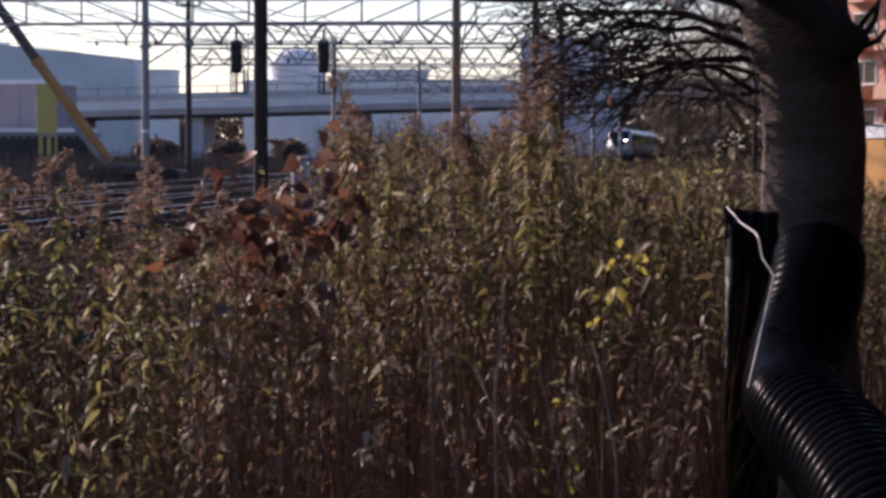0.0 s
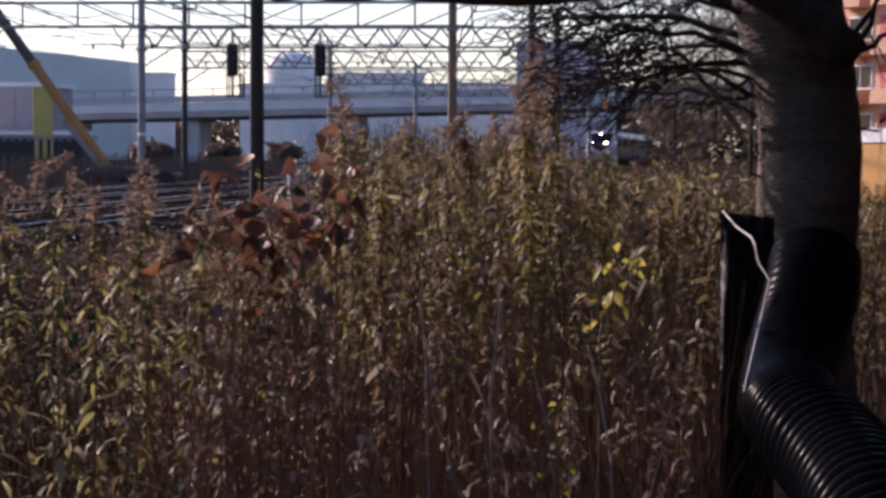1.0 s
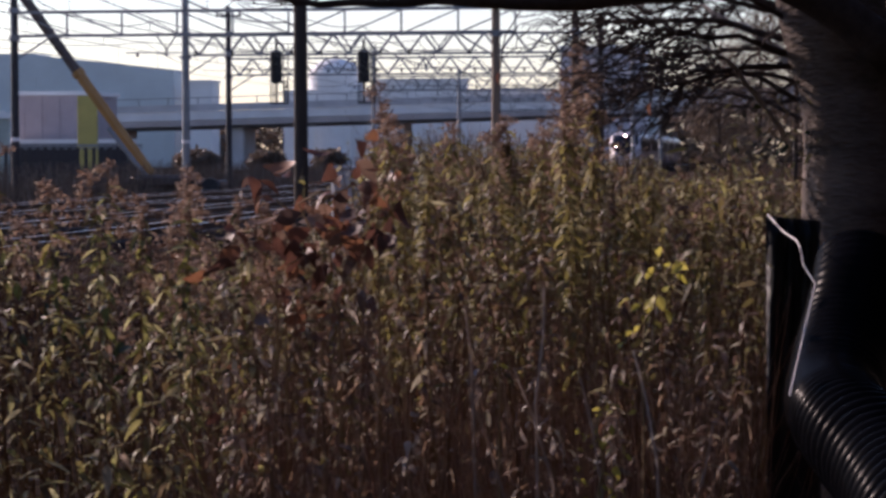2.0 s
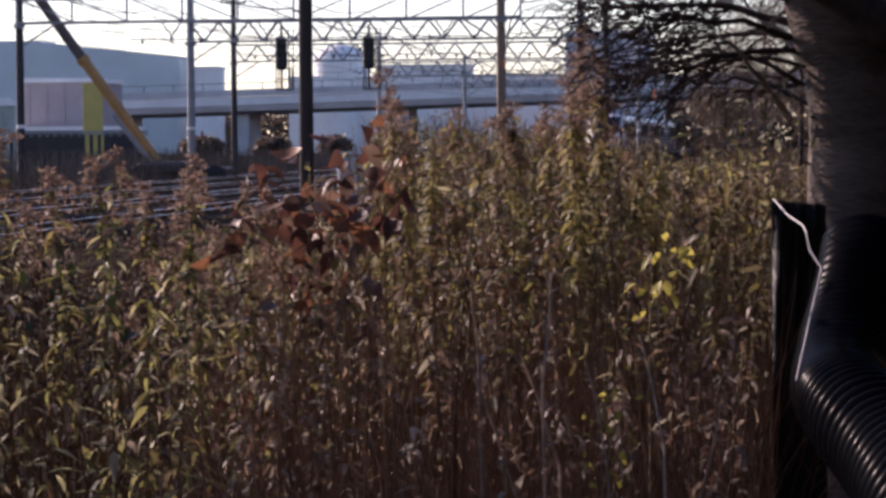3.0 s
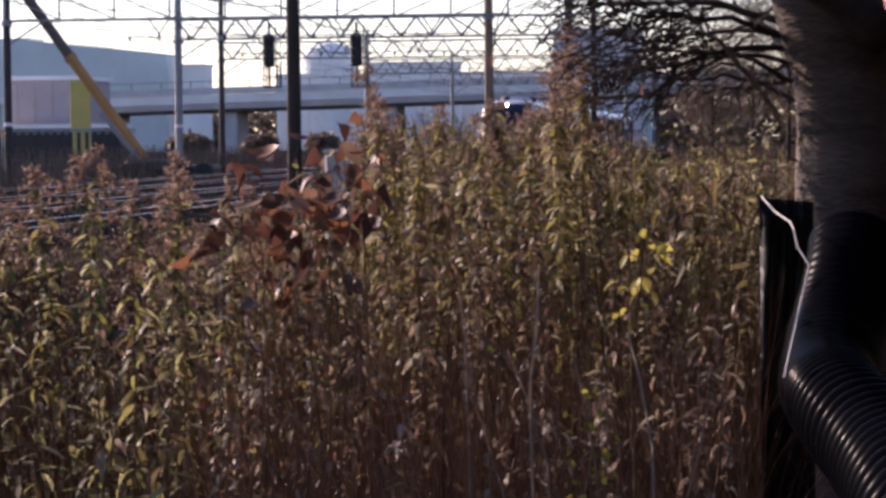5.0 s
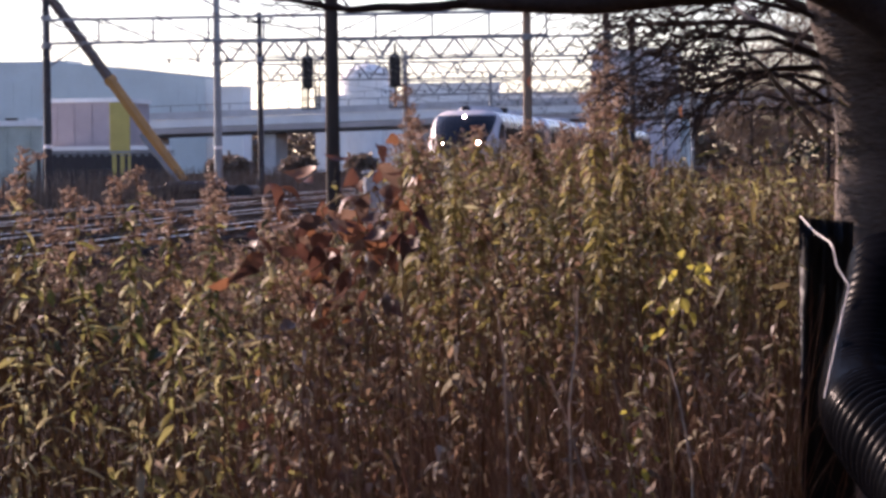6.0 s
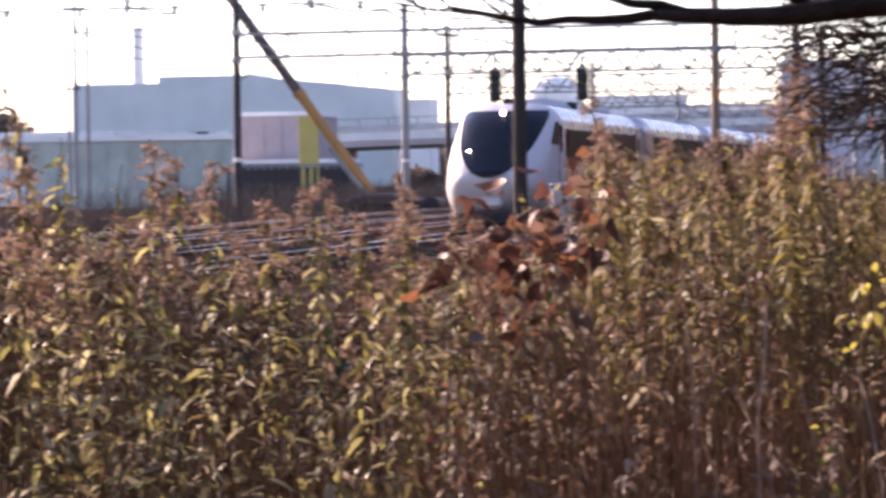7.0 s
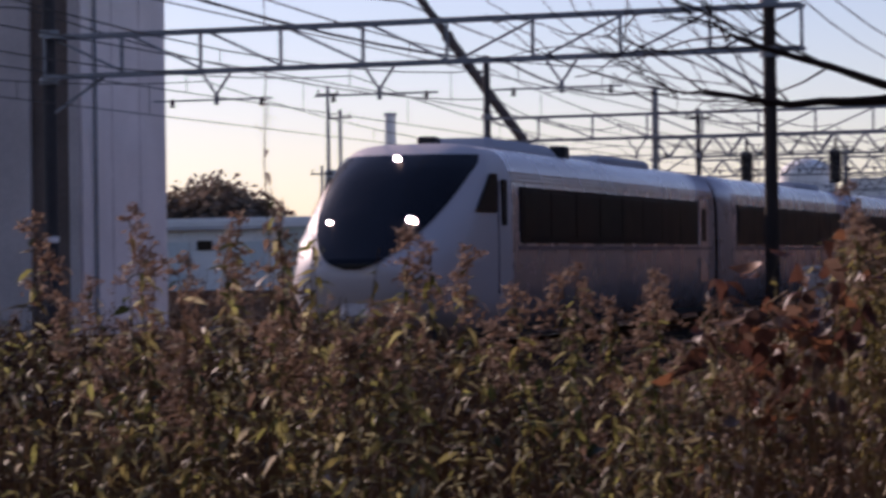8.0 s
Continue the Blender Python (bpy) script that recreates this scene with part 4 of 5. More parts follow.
# ---- pipe and sheet beside the trunk ----
def corrugated_pipe():
    """Ribbed drain pipe that lies towards the camera and bends up beside the trunk."""
    t = thing("corrugated_pipe", "black corrugated plastic drain pipe bending up beside the trunk", "pipe")
    path = [at(-4.3, -10.9, 4.7), at(-3.45, -8.5, 5.5), at(-2.45, -7.0, 6.4), at(-1.35, -5.75, 7.1), at(-1.36, -4.9, 7.35), at(-1.58, -4.0, 7.5), at(-1.8, -3.1, 7.6), at(-1.87, -2.5, 7.7)]
    pts, rad = [], []
    for i in range(len(path) - 1):
        p0, p1, p2, p3 = path[max(i - 1, 0)], path[i], path[i + 1], path[min(i + 2, len(path) - 1)]
        n = max(8, round((p2 - p1).length / 0.0055))
        for k in range(n):
            u = k / n
            pts.append(0.5 * ((2 * p1) + (p2 - p0) * u + (2 * p0 - 5 * p1 + 4 * p2 - p3) * u * u + (3 * p1 - p0 - 3 * p2 + p3) * u ** 3))
    turn = 0.0
    for i, p in enumerate(pts):
        u = min(1.0, max(0.0, (p.y - 6.6) / 0.5))
        turn += ((p - pts[i - 1]).length if i else 0) / (0.095 + (0.03 - 0.095) * u)
        rad.append(0.14 + (0.013 - 0.0122 * u) * math.cos(turn * math.tau))
    part("ribbed_tube", tubed(pts, rad, 40), PLASTIC, t, smooth=True)
    return t


pipe = corrugated_pipe()
# glint on the sheet and pipe edge, modelled as a thin pale strand
part("cord", tubed([at(0.2, -1.36, 7.9), at(-0.12, -1.72, 7.7), at(-0.44, -1.94, 7.55), at(-0.52, -2.1, 7.4), at(-0.6, -2.5, 7.35), at(-0.86, -2.9, 7.3), at(-0.7, -3.6, 7.25), at(-0.3, -5.4, 7.0)], 0.0022, 6), WHITE_WALL, pipe, "thin pale strand imitating the bright glint along the pipe's edge")
bm = bmesh.new()
cols = []
for i in range(11):
    az = 0.24 - i * 0.12
    cols.append([bm.verts.new(at(az - 0.05 * k / 14 * 6 / 6, -1.38 - 0.012 * i - (9.6 - 1.6) * k / 14, 8.2 + 0.03 * math.sin(i * 2.1 + k * 0.5))) for k in range(15)])
for a, b in zip(cols, cols[1:]):
    for k in range(14):
        bm.faces.new((a[k], b[k], b[k + 1], a[k + 1]))
bmesh.ops.solidify(bm, geom=bm.faces[:], thickness=0.012)
sheet = part("plastic_sheet", bm, SHEET, smooth=True)
tagged(sheet, "black plastic sheet wrapped upright beside the trunk", "plastic sheet")

p = at(9.6, 0, 24)
post = thing("concrete_post", "weathered grey concrete boundary post among weeds", "post", at=(p.x, p.y, 0))
part("shaft", boxed(-0.15, 0.15, -0.12, 0.12, -0.2, 1.46, bevel=0.03), CONCRETE, post)
part("cap", boxed(-0.16, 0.16, -0.13, 0.13, 1.46, 1.5, bevel=0.015), CONCRETE, post)


# ---- weeds ----
nr = np.random.RandomState(11)


PROFILE_AZ = [-6, -1, 0.5, 2, 3.2, 4.4, 6, 7.5, 8.5, 9.0, 9.6, 10.4, 11, 12, 14, 16.5, 18, 20, 22, 24, 26, 28, 32]
PROFILE_EL = [-0.8, -0.5, -0.1, -0.1, 0.1, 0.5, 0.5, 0.6, 0.7, 0.0, -0.8, -1.9, -2.4, -2.7, -2.6, -2.4, -1.5, -1.0, -0.9, -1.0, -1.0, -0.9, -0.9]


def plants(count, d0, d1, power, az0=-5.0, az1=44.0):
    """Feet and heights of weeds; the taller ones stop near a gently waving top line."""
    # weeds past about 28 degrees left are unseen, added to shade the others
    az = nr.uniform(az0, az1, count * 4)
    d = d0 + (d1 - d0) * nr.uniform(0, 1, count * 4) ** power
    x, y = -np.sin(np.radians(az)) * d, np.cos(np.radians(az)) * d
    clump = np.array([noise.noise((a * 0.9, b * 0.9, 4.0)) + 0.5 * noise.noise((a * 2.6, b * 2.6, 9.0)) for a, b in zip(x, y)])
    keep = (x > -11.8) & ((np.abs(az + 1.2) > 1.9) | (d > 9.5)) & (clump > nr.uniform(-0.75, 0.1, len(x))) & ((az > 12.5) | (d > 12.0) | (nr.uniform(0, 1, len(x)) < 0.5)) & ((az < 12.5) | ((d > 9.3) & (nr.uniform(0, 1, len(x)) < np.where(az < 18, 0.5, 0.6))))
    az, d, x, y, clump = [q[keep][:count] for q in (az, d, x, y, clump)]
    el = np.interp(az, PROFILE_AZ, PROFILE_EL) - np.abs(nr.normal(0, 0.8, len(az))) * 9 / d - np.maximum(0, 0.25 - clump) * 1.3 * 9 / d
    h = np.clip(EYE[2] + 0.05 + d * np.tan(np.radians(el)), 0.5, 2.3)
    return az, d, np.stack([x, y, np.full(len(x), -0.05)], 1), h


def rand_dirs(n, lift=0.2):
    a = nr.uniform(0, math.tau, n)
    return np.stack([np.cos(a), np.sin(a), nr.normal(lift, 0.45, n)], 1)


def rand_up(n, flop):
    return np.stack([nr.normal(0, flop, n), nr.normal(0, flop, n), np.ones(n)], 1)


def build_weeds():
    groups = {}

    def put(key, v, f):
        vs, fs, n = groups.setdefault(key, ([], [], [0]))
        vs.append(v)
        fs.append(f + n[0])
        n[0] += len(v)

    for n, d0, d1, power in ((1550, 8.0, 14.0, 1.0), (1200, 13.0, 24.0, 1.0), (1000, 22.0, 42.0, 1.0)):
        az, d, foot, h = plants(n, d0, d1, power)
        n = len(az)
        tip = foot + np.stack([nr.normal(0, 0.2, n), nr.normal(0, 0.2, n), h], 1)
        lean = np.stack([nr.normal(0, 0.09, n), nr.normal(0, 0.09, n), np.zeros(n)], 1)
        r = nr.uniform(0.0025, 0.006, n) * (1 + d / 30)
        put("stem", *stems_mesh(foot, tip, lean, r))
        patch = np.array([noise.noise((p[0] * 0.5, p[1] * 0.35, 1.5)) for p in foot])
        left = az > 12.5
        thick = np.clip([0.68 + 0.95 * noise.noise((p[0] * 0.75, p[1] * 0.75, 6.5)) + 0.4 * noise.noise((p[0] * 2.2, p[1] * 2.2, 2.5)) for p in foot], 0.18, 1.0)
        for i in range(3):
            # leaves sit along the stalk, thickest in the upper half
            per = 15 if d0 < 20 else 12
            idx = np.repeat(np.arange(n), per)
            u = np.clip(nr.beta(3.0 - 0.6 * i, 1.3, len(idx)), 0.12, 1.0)
            b = foot[idx] + (tip - foot)[idx] * u[:, None] + lean[idx] * (4 * u * (1 - u))[:, None]
            mix = nr.uniform(0, 1, len(idx)) + patch[idx] * 0.5
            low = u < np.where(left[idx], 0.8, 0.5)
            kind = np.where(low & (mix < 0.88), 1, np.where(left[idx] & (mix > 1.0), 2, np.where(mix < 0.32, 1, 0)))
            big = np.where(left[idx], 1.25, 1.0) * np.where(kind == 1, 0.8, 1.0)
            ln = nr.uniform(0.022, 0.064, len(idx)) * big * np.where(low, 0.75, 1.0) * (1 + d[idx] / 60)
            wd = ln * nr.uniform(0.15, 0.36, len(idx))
            # most left-hand leaves take the dark colour that imitates shaded gaps
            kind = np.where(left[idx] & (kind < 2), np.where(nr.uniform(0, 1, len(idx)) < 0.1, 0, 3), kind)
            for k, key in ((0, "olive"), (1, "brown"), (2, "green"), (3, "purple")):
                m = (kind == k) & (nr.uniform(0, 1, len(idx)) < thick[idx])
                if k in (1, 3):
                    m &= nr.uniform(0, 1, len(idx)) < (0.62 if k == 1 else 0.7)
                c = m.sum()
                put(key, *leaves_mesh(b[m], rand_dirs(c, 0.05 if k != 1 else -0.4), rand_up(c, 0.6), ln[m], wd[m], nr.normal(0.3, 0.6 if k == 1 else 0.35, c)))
        # side sprays on the upper part
        idx = np.repeat(np.arange(n), 3)
        u = nr.uniform(0.45, 0.95, len(idx))
        b = foot[idx] + (tip - foot)[idx] * u[:, None]
        e = b + rand_dirs(len(idx), 0.9) * nr.uniform(0.06, 0.22, len(idx))[:, None]
        put("stem", *stems_mesh(b, e, np.zeros_like(b), np.full(len(idx), 0.0018)))
        # seed plumes on part of the stalks
        has = nr.uniform(0, 1, n) < np.where(left, 0.05, 0.06)
        idx = np.repeat(np.arange(n)[has], 46)
        u = nr.uniform(0, 1, len(idx))
        spread = (1 - u) * 0.055 + 0.008
        b = tip[idx] + np.stack([nr.normal(0, 1, len(idx)) * spread, nr.normal(0, 1, len(idx)) * spread, (u - 0.7) * 0.22], 1)
        put("plume", *leaves_mesh(b, rand_dirs(len(idx), 0.3), rand_up(len(idx), 1), nr.uniform(0.012, 0.03, len(idx)), nr.uniform(0.006, 0.014, len(idx)), nr.normal(0, 0.4, len(idx))))
    # fine dry grass between the stalks
    n = 1500
    az, d = nr.uniform(0.4, 12.5, n), 7.5 + 2.3 * nr.uniform(0, 1, n) ** 1.4
    foot = np.stack([-np.sin(np.radians(az)) * d, np.cos(np.radians(az)) * d, np.full(n, -0.05)], 1)
    tip = foot + np.stack([nr.normal(0, 0.22, n), nr.normal(0, 0.15, n), nr.uniform(0.5, 1.35, n)], 1)
    put("straw", *stems_mesh(foot, tip, nr.normal(0, 0.07, (n, 3)) * [1, 1, 0], nr.uniform(0.0012, 0.0026, n)))
    weeds = flat_mesh("weed_thicket", np.concatenate(groups["stem"][0]), np.concatenate(groups["stem"][1]), STEM)
    tagged(weeds, "dense thicket of tall dry autumn weeds and stalks", "weeds", kind="stuff")
    for key, name, mat, lab in (("straw", "dry_straw", PALE_STRAW, "fine pale dry straw"), ("olive", "olive_leaves", OLIVE_LEAF, "small olive leaves"), ("brown", "withered_leaves", BROWN_LEAF, "withered brown leaves"), ("purple", "purple_brown_leaves", GAP_SHADE_LEAF, "withered purple brown leaves, darkened to stand in for shaded gaps"), ("green", "green_leaves", GREEN_LEAF, "yellow green leaves"), ("plume", "seed_plumes", PLUME, "pinkish fluffy seed heads")):
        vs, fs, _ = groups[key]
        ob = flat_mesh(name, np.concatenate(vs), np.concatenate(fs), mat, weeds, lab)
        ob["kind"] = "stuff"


build_weeds()
build_back_tree()


# ---- single plants that stand out ----
def leaf_mesh(name, length, width, bend, mat, broad=False):
    """One bent leaf with a folded midrib."""
    bm = bmesh.new()
    rows = []
    shape = (0.02, 0.55, 0.95, 1.0, 0.8, 0.45, 0.02) if broad else (0.05, 0.6, 1.0, 0.95, 0.7, 0.35, 0.02)
    for i, w in enumerate(shape):
        u = i / 6
        y, z = length * u * (1 - 0.25 * abs(bend) * u), -bend * length * u * u * 0.6
        rows.append([bm.verts.new((s * width * w / 2, y, z + 0.16 * width * w * abs(s))) for s in (-1, 0, 1)])
    for a, b in zip(rows, rows[1:]):
        for k in range(2):
            bm.faces.new((a[k], a[k + 1], b[k + 1], b[k]))
    me = bpy.data.meshes.new(name)
    bm.to_mesh(me)
    bm.free()
    me.materials.append(mat)
    me.shade_smooth()
    return me


FINE = [leaf_mesh("leaf", 0.06, 0.015, b, LANCE_LEAF) for b in (0.4, 0.8)]
LANCE = [leaf_mesh("leaf", 0.115, 0.025, b, LANCE_LEAF) for b in (0.2, 0.6, 1.0)]
DRY = [leaf_mesh("dry_leaf", 0.08, 0.022, b, DRY_LEAF) for b in (0.9, 1.4, -0.8)]
CURLED = [leaf_mesh("curled_leaf", 0.07, 0.022, b, PALE_LEAF) for b in (1.2, 1.6, -1.1)]
BROAD = [leaf_mesh("leaf", 0.115, 0.055, b, RUST_LEAF, True) for b in (0.6, 1.3, -1.1)]
LEMON = [leaf_mesh("leaf", 0.075, 0.038, b, LEMON_LEAF, True) for b in (0.2, 0.6)]
GLOSSY = [leaf_mesh("leaf", 0.08, 0.032, b, DARK_LEAF, True) for b in (0.3, 0.7)]


def set_leaf(mesh, parent, p, heading, rise, tilt, size):
    o = new(mesh.name.split(".")[0], mesh)
    o.parent = parent
    o.matrix_basis = Matrix.LocRotScale(p, Euler((rise, tilt, heading)), (size, size, size))
    return o


def plume_mesh(k):
    """Drooping feathery side sprays, mostly to one side."""
    r = np.random.RandomState(40 + k)
    out = []
    lean = r.uniform(0, math.tau)
    for s in range(13):
        h = lean + r.normal(0, 1.1)
        z0, ln = -0.24 + 0.26 * s / 12, (0.13 - 0.09 * s / 12) * r.uniform(0.6, 1.2)
        u = np.sort(r.uniform(0.1, 1, 24))
        out.append(np.stack([np.cos(h) * ln * u, np.sin(h) * ln * u, z0 + ln * (0.9 * u - 1.0 * u * u)], 1))
    b = np.concatenate(out) + r.normal(0, 0.006, (13 * 24, 3))
    n = len(b)
    a = r.uniform(0, math.tau, n)
    way = np.stack([np.cos(a), np.sin(a), r.normal(0.3, 0.5, n)], 1)
    return leaves_mesh(b, way, r.normal(0, 1, (n, 3)) + [0, 0, 1], r.uniform(0.012, 0.034, n), r.uniform(0.005, 0.013, n), r.normal(0, 0.5, n))


def goldenrod(az, d, el, leafy_from, count, meshes, plume, label, bushy=0):
    """A tall single-stemmed weed with alternate drooping leaves and a seed plume."""
    p = at(az, 0, d)
    top = EYE[2] + d * math.tan(radians(el)) + 0.05
    t = thing("tall_weed", label, "weed", "tall weeds", (p.x, p.y, -0.05))
    sway = Vector((rng.gauss(0, 0.07), rng.gauss(0, 0.07), 0))
    pts = [Vector((0, 0, top * i / 7)) + sway * ((i / 7) ** 2) + Vector((rng.gauss(0, 0.008), rng.gauss(0, 0.008), 0)) for i in range(8)]
    part("stem", tubed(pts, [0.0055 - 0.0005 * i for i in range(8)], 6), STEM, t)
    heading = rng.random() * 6
    for i in range(count):
        u = leafy_from + (0.97 - leafy_from) * (i + rng.random() * 0.6) / count
        q = pts[min(6, int(u * 7))].lerp(pts[min(7, int(u * 7) + 1)], u * 7 - int(u * 7))
        heading += 2.4
        set_leaf(rng.choice(meshes), t, q, heading, rng.gauss(-0.15, 0.3), rng.gauss(0, 0.35), rng.uniform(0.6, 1.35) * (1.2 - 0.5 * u))
    if bushy:
        n = bushy
        u = np.sort(nr.beta(2.2, 1.1, n)) * (0.98 - leafy_from) + leafy_from
        k = np.minimum(6, (u * 7).astype(int))
        line = np.array([tuple(q) for q in pts])
        b = line[k] + (line[k + 1] - line[k]) * (u * 7 - k)[:, None]
        a = np.arange(n) * 2.4 + nr.normal(0, 0.3, n)
        ways = np.stack([np.cos(a), np.sin(a), nr.normal(-0.05, 0.35, n)], 1)
        v, f = leaves_mesh(b, ways, rand_up(n, 0.4), nr.uniform(0.05, 0.11, n) * (1.25 - 0.55 * u), nr.uniform(0.012, 0.024, n), nr.normal(0.45, 0.25, n))
        flat_mesh("foliage", v, f, OLIVE_LEAF if meshes is FINE else GREEN_LEAF if meshes[0] in LANCE else BROWN_LEAF, t)["kind"] = "stuff"
    if plume:
        v, f = plume_mesh(rng.randrange(6))
        ob = flat_mesh("seed_plume", v * rng.uniform(0.8, 1.2), f, PLUME, t, "fluffy pinkish seed plume")
        ob["kind"] = "stuff"
        ob.location = pts[-1]
    return t


for az, el, d in ((28.2, 0.0, 9.5), (27.2, 0.9, 8.6), (26.2, -0.9, 9.8), (25.5, -0.4, 10.5), (24.6, 0.0, 9.2), (21.3, 1.7, 8.4), (21.7, 1.2, 8.7), (20.9, 0.9, 8.8), (20.2, 0.3, 8.5), (18.5, 0.2, 8.6), (23.4, 0.9, 8.9), (24.4, 1.1, 8.5), (23.9, -0.9, 9.0), (23.2, -0.3, 10.8), (22.5, 0.4, 9.6),
                  (21.5, 0.5, 8.8), (20.7, -0.8, 10.2), (19.9, -1.3, 9.4), (19.2, 0.5, 8.6), (18.7, -1.2, 9.0), (17.9, 0.1, 9.2), (17.3, -1.6, 10.6), (16.5, -2.0, 9.0),
                  (15.25, -0.3, 9.6), (14.8, -1.6, 10.8), (13.3, -0.45, 9.9), (13.8, -2.2, 8.7), (12.2, -1.1, 9.5), (12.7, -2.1, 10.4), (11.5, -1.6, 9.1)):
    goldenrod(az, d, el, 0.2, 34, LANCE, rng.random() < 0.85, "tall goldenrod weed with yellow green lance leaves and seed plume", 24)
for k in range(34):
    az = rng.uniform(12.0, 28.5)
    goldenrod(az, rng.uniform(8.0, 11.5), rng.uniform(-4.5, -2.2) + (0.7 if az > 19 else 0), 0.2, 20, LANCE + DRY[:1], rng.random() < 0.15, "leafy weed with drooping olive lance leaves", 6)
for k in range(40):
    az = rng.uniform(1.7, 12.0)
    goldenrod(az, rng.uniform(8.2, 10.5), rng.uniform(-4.0, -1.0) + (0.8 if 3 < az < 8 else 0), 0.2, 9, DRY, False, "dry reddish stalk with curled withered leaves", 34)
for k in range(44):
    az = rng.uniform(1.4, 9.0)
    d = rng.uniform(9.0, 12.5)
    goldenrod(az, d, np.interp(az, PROFILE_AZ, PROFILE_EL) + rng.uniform(-1.8, 0.25), 0.4, 5, FINE, rng.random() < 0.15, "bushy olive goldenrod weed", 110)
for k in range(34):
    az = rng.uniform(1.0, 12.5)
    goldenrod(az, rng.uniform(7.6, 8.3), rng.uniform(-6.4, -3.0), 0.12, 15, CURLED, False, "broken pale stalk with large curled dead leaves", 14)
goldenrod(22.0, 9.0, 4.4, 0.55, 16, DRY, False, "very tall bare stalk with few withered leaves")
for k in range(34):
    az = rng.uniform(17.2, 28.6)
    goldenrod(az, rng.uniform(7.7, 9.3), rng.uniform(-2.6, 0.0), 0.12, 20, LANCE, rng.random() < 0.2, "leafy goldenrod weed with drooping yellow green leaves", 8)
for az, el, d in ((15.6, -0.8, 8.6), (15.0, -0.6, 8.3), (14.3, -1.2, 8.5), (13.6, -0.9, 8.2), (13.0, -1.4, 8.6), (12.4, -1.4, 8.3), (11.8, -1.9, 8.5)):
    goldenrod(az, d, el, 0.25, 24, LANCE, True, "leafy goldenrod weed with yellow green leaves and seed plume", 45)
for az, el, d in ((3.9, 0.6, 9.6), (4.1, 1.5, 9.3), (4.5, 1.7, 9.7), (4.6, 0.9, 9.2), (5.0, 0.6, 9.9), (5.3, 0.3, 9.6), (8.2, 0.8, 10.2), (8.6, 0.6, 9.8), (8.9, 0.3, 10.0), (7.3, 0.5, 10.4), (6.6, 0.4, 10.0)):
    goldenrod(az, d, el, 0.4, 12, FINE, True, "tall bushy olive goldenrod weed", 75)
goldenrod(4.35, 9.4, 2.3, 0.5, 30, FINE, True, "very tall leafy goldenrod stalk")
goldenrod(4.8, 9.8, 1.7, 0.5, 30, FINE, True, "very tall leafy goldenrod stalk")
goldenrod(8.5, 10.5, 1.4, 0.5, 26, FINE, True, "very tall leafy goldenrod stalk")


def vine(name, label, stops, d, count, meshes, size, spread, droop=-0.6):
    """A climber: a thin winding stem and leaves that can be counted."""
    pts = [at(a, e, d) for a, e in stops]
    t = thing(name, label, "vine", at=(pts[-1].x, pts[-1].y, 0))
    off = -Vector((pts[-1].x, pts[-1].y, 0))
    pts = [p + off for p in pts]
    foot = Vector((pts[-1].x, pts[-1].y, -0.05))
    part("stem", tubed(pts + [foot], 0.004, 5), STEM, t)
    for i in range(count):
        u = (i + rng.random()) / count * (len(pts) - 1)
        q = pts[int(u)].lerp(pts[min(len(pts) - 1, int(u) + 1)], u - int(u))
        q = q + Vector((rng.gauss(0, spread), rng.gauss(0, spread), rng.gauss(0, spread)))
        set_leaf(rng.choice(meshes), t, q, rng.random() * 6.28, rng.gauss(droop, 0.5), rng.gauss(0, 0.6), size * rng.uniform(0.7, 1.25))


vine("yellow_vine", "climbing vine with bright lemon yellow leaves", [(2.5, -2.1), (2.3, -2.5), (2.6, -2.9), (2.65, -3.4), (2.9, -3.7), (2.95, -4.3)], 7.55, 26, LEMON, 0.62, 0.03)
vine("yellow_vine", "climbing vine with small pale yellow leaves", [(3.9, -5.4), (4.0, -6.2), (3.85, -7.0), (4.1, -8.2)], 7.35, 48, LEMON, 0.43, 0.042)
vine("yellow_vine", "small sprig of pale yellow leaves", [(6.1, -3.4), (6.0, -3.8), (6.2, -4.4)], 7.5, 7, LEMON, 0.45, 0.03)
vine("rust_vine", "vine with large rust red and orange withered leaves", [(10.2, -0.8), (10.7, -1.1), (10.4, -1.7), (10.6, -2.3), (11.2, -2.6)], 8.1, 24, BROAD, 0.95, 0.1)
vine("rust_vine", "vine with dark withered brown hanging leaves", [(8.7, -0.5), (8.9, -0.9), (9.4, -1.3), (9.2, -2.2), (9.8, -3.0)], 8.0, 26, BROAD, 0.8, 0.09)
vine("rust_vine", "vine with large rust red and orange withered leaves", [(11.6, -1.2), (11.3, -1.8), (11.5, -2.5), (11.0, -3.6)], 8.1, 20, BROAD, 0.9, 0.09)
vine("rust_vine", "vine with curled pale brown withered leaves", [(10.0, -3.0), (9.7, -4.5), (9.9, -5.6), (9.5, -7.0)], 8.4, 34, DRY, 0.8, 0.08)
vine("rust_vine", "vine with curled pale brown withered leaves", [(11.8, -5.6), (11.3, -6.4), (11.6, -7.4)], 8.2, 26, BROAD, 0.6, 0.08)
vine("rust_vine", "vine with large dark withered brown leaves", [(8.4, 0.15), (8.6, -0.25), (8.4, -0.7), (8.9, -1.3)], 8.2, 8, BROAD, 0.55, 0.04, -1.1)
vine("rust_vine", "vine with large rust red and brown withered leaves", [(11.2, -1.0), (10.7, -1.4), (10.2, -1.0), (9.5, -0.7), (9.2, -1.2), (9.6, -1.9), (10.2, -2.4)], 8.3, 36, BROAD, 0.9, 0.09, -0.7)
